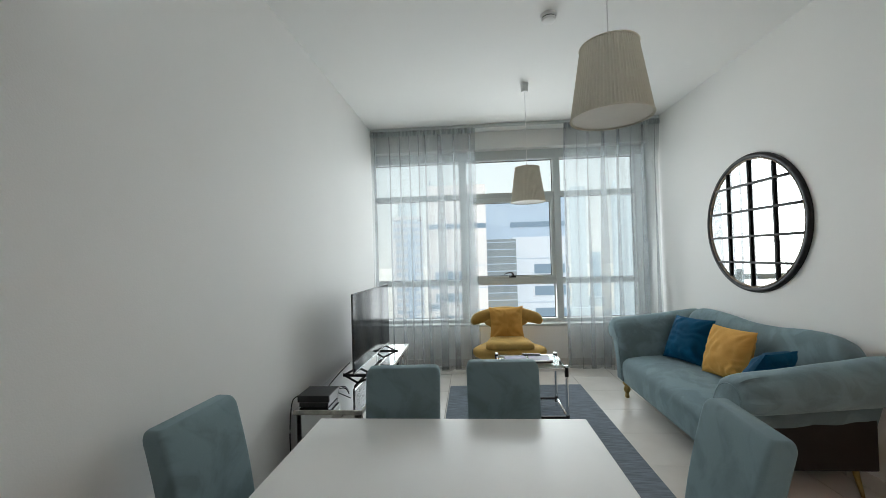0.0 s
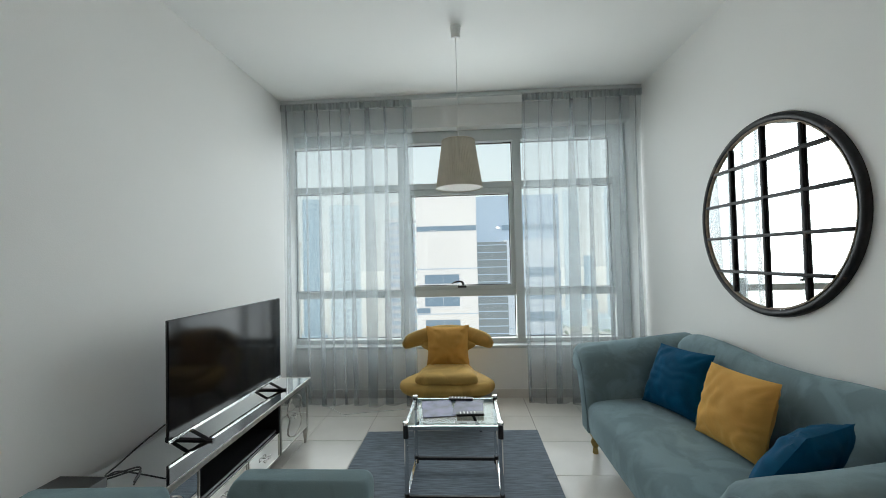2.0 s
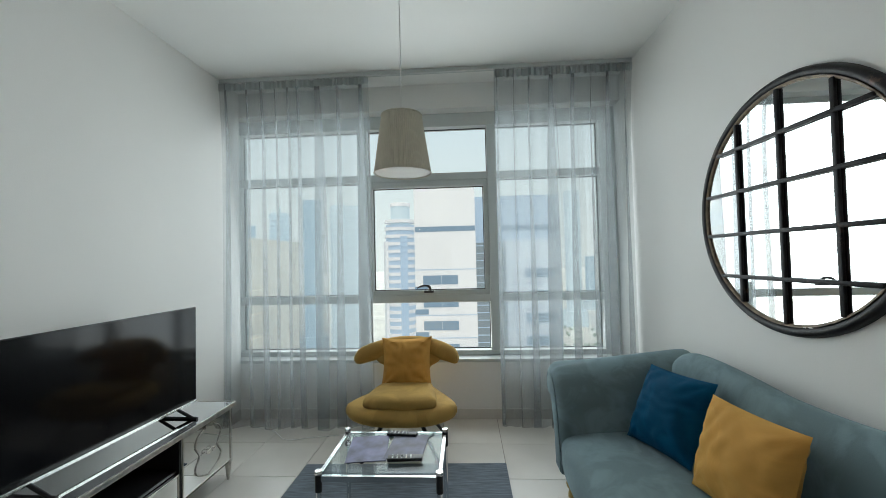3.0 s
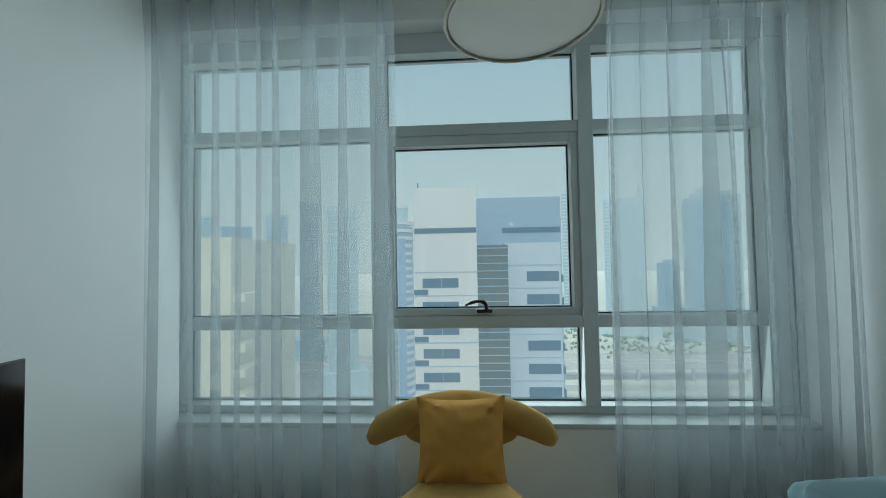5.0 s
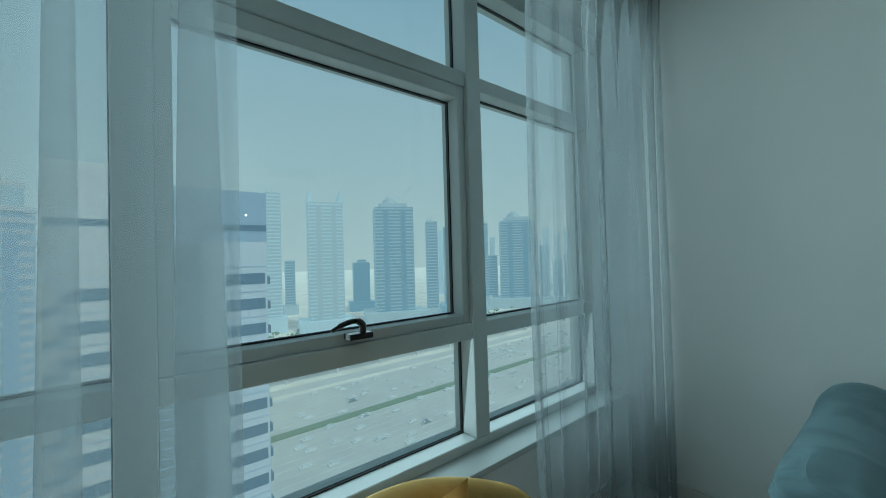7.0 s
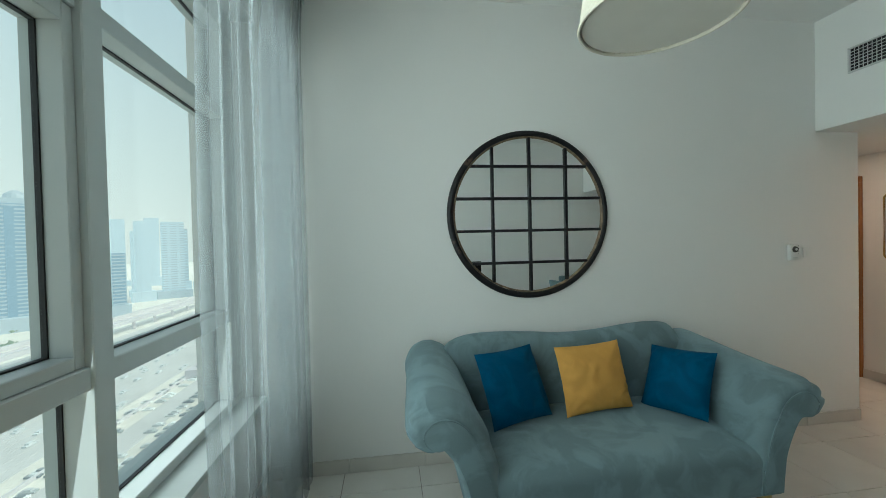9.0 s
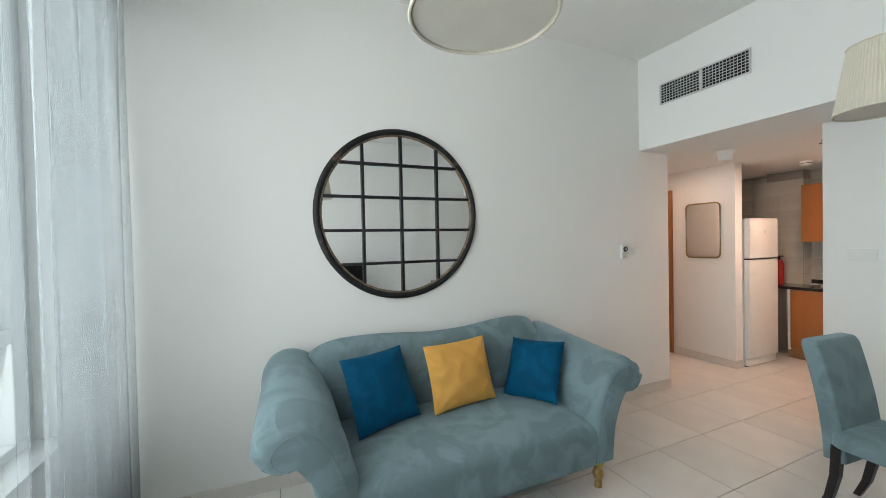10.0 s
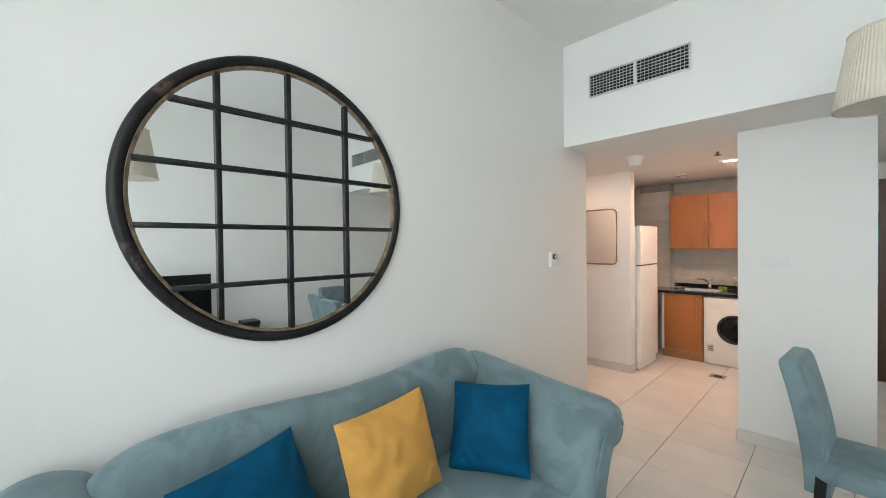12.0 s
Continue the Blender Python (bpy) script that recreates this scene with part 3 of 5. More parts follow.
sofa_seat()
sofa_back()
# dark panel added where the outer side only lies in shade
part("side_lining", box(B(), 1.29, 2.135, 1.425, 1.47, 0.17, 0.535, 0.01), ARMSHADE, sofa, "near-black panel standing in for the shade under the arm")
sofa_arm(SOFA_Y0, -1, 1.10)
sofa_arm(SOFA_Y1, 1, 1.12, 0.02)
for y in (1.50, 3.06):
    bm = lathe(B(), [(0.018, 0.0), (0.022, 0.004), (0.020, 0.03), (0.016, 0.045), (0.028, 0.065), (0.034, 0.085), (0.026, 0.105), (0.022, 0.115), (0.040, 0.14), (0.042, 0.178)], 1.335, y, 24)
    part("foot", bm, BRASS, sofa, "turned brass foot", True)
for y, d in ((1.50, -0.03), (3.02, -0.02)):
    bm = tube(B(), smooth_line([(2.06, y, 0.18), (2.065, y + d * 0.25, 0.11), (2.07, y + d * 0.7, 0.05), (2.075, y + d, 0.0)], 4), [0.019 - 0.0008 * i for i in range(13)], 10)
    part("foot", bm, BRASS, sofa, "curved brass foot", True)

sofa.scale, sofa.location.x = (0.965, 1, 1), 1.735    # the back stays at the wall; the seat is a little less deep


def cushion(bl, br, tl, tr, thick, material, label, seed):
    bl, br, tl, tr = (Vector(p) for p in (bl, br, tl, tr))
    c = (bl + br + tl + tr) / 4
    u, v = (br + tr) / 2 - (bl + tl) / 2, (tl + tr) / 2 - (bl + br) / 2
    v = v - u * (v.dot(u) / u.length_squared)
    bm = pillow(B(), c, u, v, u.length / 2 * 0.98, v.length / 2 * 0.99, thick, seed)
    return solo("cushion", bm, material, label, "cushion", "cushions on the sofa", smooth=True)


cushion((1.63, 2.86, 0.47), (1.765, 2.48, 0.47), (1.81, 2.95, 0.845), (1.94, 2.53, 0.86), 0.085, BLUE, "royal blue velvet cushion leaning on the sofa back", 1)
cushion((1.715, 2.40, 0.47), (1.775, 1.945, 0.47), (1.85, 2.44, 0.845), (1.88, 1.98, 0.87), 0.085, YELLOW, "mustard yellow velvet cushion leaning on the sofa back", 5)
cushion((1.79, 1.87, 0.47), (1.475, 1.66, 0.47), (1.98, 1.70, 0.79), (1.62, 1.55, 0.835), 0.085, BLUE, "royal blue velvet cushion leaning into the sofa corner", 9)

# ---- round mirror ----
MY, MZ = 2.432, 1.69
mir = thing("round_mirror", XR, MY, MZ - 0.58, "large round window-style mirror with distressed black frame on the wall", "mirror")
bm = B()
pts = [(XR - 0.006, MY + 0.545 * math.cos(a * math.pi / 48), MZ + 0.545 * math.sin(a * math.pi / 48)) for a in range(96)]
loft(bm, [pts, [(XR - 0.014, p[1], p[2]) for p in pts]])
part("glass", bm, MIRROR, mir)


def ring(name, radius, material, sec, label=""):
    bm = B()
    rings = []
    for i in range(96):
        a = 2 * math.pi * i / 96
        rings.append([(XR - d, MY + (radius + r) * math.cos(a), MZ + (radius + r) * math.sin(a)) for r, d in sec])
    loft(bm, rings + rings[:1], caps=False)
    bmesh.ops.remove_doubles(bm, verts=bm.verts[:], dist=1e-5)
    part(name, bm, material, mir, label, True)


ring("frame", 0.562, FRAMEB, [(-0.021, 0.004), (-0.020, 0.018), (-0.013, 0.028), (0.0, 0.032), (0.013, 0.028), (0.020, 0.018), (0.022, 0.003)], "distressed black wooden frame")
ring("inner_bevel", 0.533, WORN, [(-0.004, 0.013), (-0.003, 0.020), (0.002, 0.024), (0.008, 0.026), (0.008, 0.013)], "worn brown inner edge")
for d in (-0.266, 0.0, 0.266):
    h = math.sqrt(0.534 ** 2 - d * d)
    part("glazing_bar", box(B(), XR - 0.030, XR - 0.0145, MY + d - 0.0105, MY + d + 0.0105, MZ - h, MZ + h, 0.005), FRAMEB, mir, smooth=True)
for d in (-0.333, -0.111, 0.111, 0.333):
    h = math.sqrt(0.534 ** 2 - d * d)
    part("glazing_bar", box(B(), XR - 0.032, XR - 0.0145, MY - h, MY + h, MZ + d - 0.0095, MZ + d + 0.0095, 0.005), FRAMEB, mir, smooth=True)

# ---- mustard armchair ----
ac = thing("armchair", 0.235, 3.68, 0, "mustard yellow lounge chair with horn-shaped back and black legs", "armchair")
CX = 0.235


def puffed(bm, outline, cx, cz, thick, depth, n=7):
    """A padded shell from an upright outline; depth(x, z) gives where its middle lies."""
    line = smooth_line([(x, 0, z) for x, z in outline] + [(outline[0][0], 0, outline[0][1])], 5)[:-1]
    rings = []
    for side in (1, -1):
        for i in range(n):
            k = i / n if side == 1 else 1 - (i + 1) / n
            s = math.sqrt(max(0.0, 1 - (1 - k) ** 2)) if side == 1 else math.sqrt(max(0.0, 1 - (1 - k) ** 2))
            e = (1 - k)
            h = thick * math.sin(math.acos(min(1, s))) if s < 1 else 0
            rings.append([(cx + (p.x - cx) * (0.08 + 0.92 * s), depth(cx + (p.x - cx) * (0.08 + 0.92 * s), cz + (p.z - cz) * s) - side * h, cz + (p.z - cz) * (0.08 + 0.92 * s)) for p in line])
        if side == 1:
            rings.append([(p.x, depth(p.x, p.z), p.z) for p in line])
    loft(bm, rings)
    return bm


PANEL = [(-0.17, 0.40), (-0.18, 0.50), (-0.20, 0.56), (-0.27, 0.605), (-0.29, 0.66), (-0.2, 0.74), (-0.1, 0.77), (0.0, 0.775), (0.1, 0.77), (0.2, 0.74), (0.29, 0.66), (0.27, 0.605), (0.20, 0.56), (0.18, 0.50), (0.17, 0.40), (0.1, 0.36), (-0.1, 0.36)]
bm = puffed(B(), [(CX + x * 0.95, z + 0.012) for x, z in PANEL], CX, 0.66, 0.062, lambda x, z: 3.90 + 0.22 * (z - 0.4) - 0.95 * (x - CX) ** 2)
# padded roll along the top, drooping into blunt rounded horns
rings = []
for i in range(49):
    q = -1 + i / 24
    q = math.copysign(abs(q) ** 0.8, q)
    x = 0.437 * q
    end = math.sqrt(max(0.0004, 1 - max(0.0, (abs(x) - 0.377) / 0.061) ** 2))
    rz = 0.100 - 0.036 * (abs(x) / 0.452) ** 1.2
    zc = 0.820 - 0.088 * (abs(x) / 0.452) ** 2.2 - rz
    yc = 3.90 + 0.22 * (zc - 0.4) - 0.95 * x * x
    rings.append([(CX + x, yc + 0.058 * end * math.cos(j * math.pi / 10), zc + rz * end * math.sin(j * math.pi / 10)) for j in range(20)])
loft(bm, rings)
part("backrest", bm, MUSTARD, ac, smooth=True)
bm = B()
seat = smooth_line([(-0.16, 4.0, 0), (-0.30, 3.80, 0), (-0.425, 3.55, 0), (-0.43, 3.46, 0), (-0.33, 3.375, 0), (-0.15, 3.335, 0), (0.0, 3.33, 0), (0.15, 3.335, 0), (0.33, 3.375, 0), (0.43, 3.46, 0), (0.425, 3.55, 0), (0.30, 3.80, 0), (0.16, 4.0, 0), (-0.16, 4.0, 0)], 4)[:-1]
rings = []
for z, k in ((0.265, 0.72), (0.268, 0.86), (0.285, 0.95), (0.315, 0.995), (0.345, 1.0), (0.372, 0.97), (0.39, 0.90), (0.398, 0.75), (0.40, 0.4)):
    rings.append([(CX + p.x * k * 0.955, 3.66 + (p.y - 3.66) * k, z + 0.012 + 0.09 * max(0, abs(p.x) * k - 0.2)) for p in seat])
loft(bm, rings)
part("seat", bm, MUSTARD, ac, smooth=True)
bm = B()
pad = smooth_line([(-0.18, 3.85, 0), (-0.24, 3.7, 0), (-0.28, 3.48, 0), (-0.25, 3.39, 0), (0.0, 3.365, 0), (0.25, 3.39, 0), (0.28, 3.48, 0), (0.24, 3.7, 0), (0.18, 3.85, 0), (0.0, 3.87, 0), (-0.18, 3.85, 0)], 4)[:-1]
rings = []
for z, k in ((0.392, 0.90), (0.398, 0.97), (0.415, 1.0), (0.445, 0.985), (0.465, 0.93), (0.476, 0.80), (0.482, 0.5), (0.484, 0.1)):
    rings.append([(CX + p.x * k * 0.97, 3.62 + (p.y - 3.62) * k, z + 0.012) for p in pad])
loft(bm, rings)
part("seat_cushion", bm, MUSTARD, ac, smooth=True)
for sx, sy in ((-1, -1), (1, -1), (-1, 1), (1, 1)):
    bm = rod(B(), (CX + sx * 0.13, 3.66 + sy * 0.12, 0.28), (CX + sx * 0.29, 3.66 + sy * 0.26, 0.0), 0.017, 0.011)
    part("leg", bm, BLACKM, ac, "black splayed leg", True)
bm = pillow(B(), (0.235, 3.795, 0.638), (1, 0, 0.02), (0, 0.2, 1), 0.212, 0.205, 0.085, 13, pinch=0.10)
solo("cushion", bm, YELLOW, "mustard velvet cushion standing on the armchair", "cushion", smooth=True)

# ---- coffee table, rug ----
bm = B()
loft(bm, [[(-0.45, 1.15, 0.001), (1.0, 1.15, 0.001), (1.0, 1.15, 0.010), (-0.45, 1.15, 0.010)], [(-0.45, 3.39, 0.001), (1.0, 3.43, 0.001), (1.0, 3.43, 0.010), (-0.45, 3.39, 0.010)]])
solo("rug", bm, RUG, "blue-grey flatweave rug with pale cross stripes on the tiles", "rug")
ct = thing("coffee_table", 0.32, 2.6, 0.01, "square chrome coffee table with clear glass top on the rug", "coffee table")
TX0, TX1, TY0, TY1, TZ = 0.045, 0.605, 2.37, 2.81, 0.515
for x in (TX0, TX1):
    for y in (TY0, TY1):
        leg = part("leg", rod(B(), (x, y, 0.011), (x, y, TZ - 0.03), 0.0125), CHROME, ct, "chrome tube leg", True)
        part("joint", rod(B(), (x, y, TZ - 0.085), (x, y, TZ - 0.005), 0.0165), BLACKM, leg, "dark collar", True)
        part("cap", lathe(B(), [(0.018, TZ - 0.005), (0.019, TZ + 0.004), (0.016, TZ + 0.010), (0.004, TZ + 0.012)], x, y, 20), CHROME, leg, smooth=True)
        part("joint", rod(B(), (x, y, 0.055), (x, y, 0.105), 0.0165), BLACKM, leg, smooth=True)
for z in (TZ - 0.025, 0.085):
    h = 0.013 if z > 0.3 else 0.010
    for y in (TY0, TY1):
        part("rail", box(B(), TX0 + 0.012, TX1 - 0.012, y - 0.009, y + 0.009, z - h, z + h, 0.002), CHROME if z > 0.3 else BLACKM, ct)
    for x in (TX0, TX1):
        part("rail", box(B(), x - 0.009, x + 0.009, TY0 + 0.012, TY1 - 0.012, z - h, z + h, 0.002), CHROME, ct)
part("glass_top", box(B(), TX0 + 0.01, TX1 - 0.01, TY0 + 0.01, TY1 - 0.01, TZ - 0.0115, TZ - 0.0035, 0.001), CLEAR, ct, "clear glass")


def flat_item(name, cx, cy, z, w, d, h, turn, material, label, category, group=""):
    bm = box(B(), -w / 2, w / 2, -d / 2, d / 2, 0, h, min(0.004, h * 0.4), 1)
    ob = new(name, finish(name, bm, material))
    ob.matrix_world = pose(cx, cy, z, 0, 0, turn)
    return tagged(ob, label, category, group)


flat_item("brochure", 0.22, 2.60, TZ - 0.003, 0.20, 0.27, 0.004, 8, PAPER, "grey-violet printed brochure on the glass top", "brochure", "brochures on the coffee table")
flat_item("brochure", 0.42, 2.62, TZ - 0.003, 0.19, 0.26, 0.005, -4, PAPER2, "dark blue printed brochure on the glass top", "brochure", "brochures on the coffee table")


def remote(cx, cy, z, turn):
    th = thing("remote_control", 0, 0, 0, "slim black remote control on the coffee table", "remote control", "remotes on the coffee table")
    part("body", box(B(), -0.085, 0.085, -0.022, 0.022, 0, 0.016, 0.005), BLACKP, th, smooth=True)
    for i in range(5):
        for j in (-1, 0, 1):
            part("button", rod(B(), (-0.06 + i * 0.022, j * 0.011, 0.015), (-0.06 + i * 0.022, j * 0.011, 0.0185), 0.004, seg=8), GREYV, th)
    th.matrix_basis = pose(cx, cy, z, 0, 0, turn)


remote(0.37, 2.755, TZ - 0.003, -5)
remote(0.43, 2.485, TZ + 0.002, 4)

# ---- television and stand ----
ts = thing("tv_stand", -1.12, 2.335, 0, "mirrored television stand with silver trim, open black bay and drawers", "tv stand")
SX0, SX1, SY0, SY1, SZ = -1.345, -0.90, 1.43, 3.24, 0.52
part("top", box(B(), SX0, SX1, SY0, SY1, SZ - 0.022, SZ, 0.004), MIRRORP, ts, "mirrored top")
for n_, b in (("top_trim", (SX1 - 0.002, SX1 + 0.010, SY0 - 0.01, SY1 + 0.01, SZ - 0.026, SZ + 0.003)), ("top_trim", (SX0, SX1, SY0 - 0.012, SY0 - 0.001, SZ - 0.026, SZ + 0.003)), ("top_trim", (SX0, SX1, SY1 + 0.001, SY1 + 0.012, SZ - 0.026, SZ + 0.003))):
    part(n_, box(B(), *b, 0.004), SILVER, ts, smooth=True)
part("side_panel", box(B(), SX0 + 0.01, SX1 - 0.01, SY0 + 0.012, SY0 + 0.03, 0.12, SZ - 0.023), MIRRORP, ts)
part("side_panel", box(B(), SX0 + 0.01, SX1 - 0.01, SY1 - 0.03, SY1 - 0.012, 0.12, SZ - 0.023), MIRRORP, ts)
part("bottom_board", box(B(), SX0 + 0.01, SX1 - 0.02, SY0 + 0.031, SY1 - 0.031, 0.12, 0.135), BLACKP, ts)
part("back_board", box(B(), SX0 + 0.002, SX0 + 0.012, SY0 + 0.031, SY1 - 0.031, 0.136, SZ - 0.023), BLACKP, ts)
part("shelf", box(B(), SX0 + 0.014, SX1 - 0.03, 1.94, 2.73, 0.305, 0.32), BLACKP, ts)
for y in (1.93, 2.74):
    part("divider", box(B(), SX0 + 0.014, SX1 - 0.012, y - 0.008, y + 0.008, 0.136, SZ - 0.023), BLACKP, ts)


def drawer(y0, y1, z0, z1):
    d = part("drawer", box(B(), SX1 - 0.03, SX1 - 0.008, y0, y1, z0, z1, 0.002), MIRRORP, ts, "mirrored drawer front")
    for b in ((y0, y1, z0, z0 + 0.008), (y0, y1, z1 - 0.008, z1), (y0, y0 + 0.008, z0, z1), (y1 - 0.008, y1, z0, z1)):
        part("bead", box(B(), SX1 - 0.009, SX1 - 0.003, *b, 0.001, 1), SILVER, d)
    cy, cz = (y0 + y1) / 2, (z0 + z1) / 2
    bm = B()
    for s in (-1, 1):
        tube(bm, smooth_line([(SX1 - 0.008, cy, cz), (SX1 + 0.012, cy + s * 0.012, cz + 0.010), (SX1 + 0.012, cy + s * 0.032, cz + 0.008), (SX1 + 0.006, cy + s * 0.040, cz), (SX1 + 0.012, cy + s * 0.030, cz - 0.009), (SX1 + 0.010, cy + s * 0.012, cz - 0.008)], 4), 0.0035, 6)
    part("pull", bm, SILVER, d, "bow-shaped silver pull", True)
    if z1 - z0 > 0.25:
        for s in (-1, 1):
            bm = tube(B(), smooth_line([(SX1 - 0.005, cy + s * 0.05, z1 - 0.03), (SX1 - 0.005, cy + s * 0.10, z1 - 0.06), (SX1 - 0.005, cy + s * 0.12, z1 - 0.11), (SX1 - 0.005, cy + s * 0.085, cz), (SX1 - 0.005, cy + s * 0.12, z0 + 0.11), (SX1 - 0.005, cy + s * 0.09, z0 + 0.06), (SX1 - 0.005, cy, z0 + 0.025)], 5), 0.004, 6)
            part("fretwork", bm, SILVER, d, smooth=True)


drawer(1.465, 1.92, 0.14, 0.49)
drawer(2.75, 3.205, 0.14, 0.49)
drawer(1.945, 2.335, 0.14, 0.30)
drawer(2.345, 2.725, 0.14, 0.30)
for x in (SX0 + 0.03, SX1 - 0.03):
    for y in (SY0 + 0.03, SY1 - 0.03):
        part("post", box(B(), x - 0.018, x + 0.018, y - 0.018, y + 0.018, 0.119, SZ - 0.023, 0.003), SILVER, ts)
        part("foot", rod(B(), (x, y, 0.0), (x, y, 0.119), 0.010, 0.022, 10), SILVER, ts, smooth=True)

tv = thing("television", -1.10, 2.55, SZ, "large thin black flat-screen television on V-shaped feet, switched off", "television")
T0, T1 = Vector((-1.118, 1.985, 0)), Vector((-1.078, 3.105, 0))
along = (T1 - T0).normalized()
side = Vector((along.y, -along.x, 0))


def tv_box(u0, u1, w0, w1, z0, z1, bevel=0.0):
    bm = box(B(), u0, u1, w0, w1, z0, z1, bevel)
    for v in bm.verts:
        v.co = T0 + along * v.co.x + side * v.co.y + Vector((0, 0, v.co.z))
    return bm


L = (T1 - T0).length
part("body", tv_box(0, L, -0.012, -0.002, 0.578, 1.203, 0.002), BLACKP, tv, smooth=True)
part("screen", tv_box(0.006, L - 0.006, -0.0015, 0.002, 0.592, 1.198), BLACKG, tv, "dark glossy screen")
part("lower_bezel", tv_box(0, L, -0.002, 0.006, 0.574, 0.590, 0.002), STEEL, tv, "silver lower edge")
part("back_housing", tv_box(0.16, L - 0.16, -0.065, -0.0125, 0.60, 0.93, 0.015), BLACKP, tv, smooth=True)
for u in (0.16, L - 0.16):
    bm = B()
    for w in (-0.13, 0.10):
        a = T0 + along * u + side * -0.02 + Vector((0, 0, 0.585))
        b = T0 + along * u + side * w + Vector((0, 0, SZ + 0.006))
        tube(bm, [a, a * 0.5 + b * 0.5, b, b + side * (0.03 if w > 0 else -0.02)], 0.0095, 8)
    c = T0 + along * u + Vector((0, 0, SZ + 0.007))
    tube(bm, [c - side * 0.15, c + side * 0.13], 0.007, 8)
    part("stand_foot", bm, BLACKP, tv, smooth=True)
bm = tube(B(), smooth_line([(-1.16, 2.02, 0.66), (-1.22, 1.95, 0.60), (-1.27, 1.86, 0.535), (-1.25, 1.78, 0.526), (-1.16, 1.86, 0.526), (-1.08, 1.74, 0.526)], 6), 0.004, 6)
solo("television_cable", bm, BLACKP, "thin black cable trailing over the stand top", "cable", smooth=True)
bx = thing("set_top_box", -1.22, 1.56, SZ, "stacked black set-top boxes on the stand", "set-top box")
part("lower_box", box(B(), -1.325, -1.13, 1.47, 1.66, SZ + 0.004, SZ + 0.030, 0.003), BLACKP, bx)
part("upper_box", box(B(), -1.335, -1.12, 1.465, 1.655, SZ + 0.034, SZ + 0.078, 0.004), BLACKP, bx)
for x, y in ((-1.30, 1.49), (-1.15, 1.49), (-1.30, 1.64), (-1.15, 1.64)):
    part("pad", rod(B(), (x, y, SZ + 0.0), (x, y, SZ + 0.005), 0.008, seg=8), RUBBER, bx)
bm = tube(B(), smooth_line([(-1.33, 1.60, SZ + 0.05), (-1.37, 1.52, SZ + 0.05), (-1.375, 1.47, SZ + 0.02), (-1.37, 1.43, 0.40), (-1.375, 1.45, 0.2), (-1.37, 1.5, 0.01)], 6), 0.004, 6)
solo("box_cable", bm, BLACKP, "black cable looping from the set-top box down the wall", "cable", smooth=True)

# ---- dining set ----
dt = thing("dining_table", -0.30, 0.50, 0, "plain white lacquered rectangular dining table", "dining table")
DX0, DX1, DY0, DY1, DZ = -0.94, 0.34, 0.10, 0.885, 0.70
part("tabletop", box(B(), DX0, DX1, DY0, DY1, DZ - 0.035, DZ, 0.004), WHITEL, dt)
for x in (DX0 + 0.045, DX1 - 0.045):
    for y in (DY0 + 0.045, DY1 - 0.045):
        part("leg", box(B(), x - 0.034, x + 0.034, y - 0.034, y + 0.034, 0, DZ - 0.036, 0.003), WHITEL, dt)
for y in (DY0 + 0.03, DY1 - 0.03):
    part("apron", box(B(), DX0 + 0.08, DX1 - 0.08, y - 0.01, y + 0.01, DZ - 0.11, DZ - 0.036), WHITEL, dt)
for x in (DX0 + 0.03, DX1 - 0.03):
    part("apron", box(B(), x - 0.01, x + 0.01, DY0 + 0.08, DY1 - 0.08, DZ - 0.11, DZ - 0.036), WHITEL, dt)


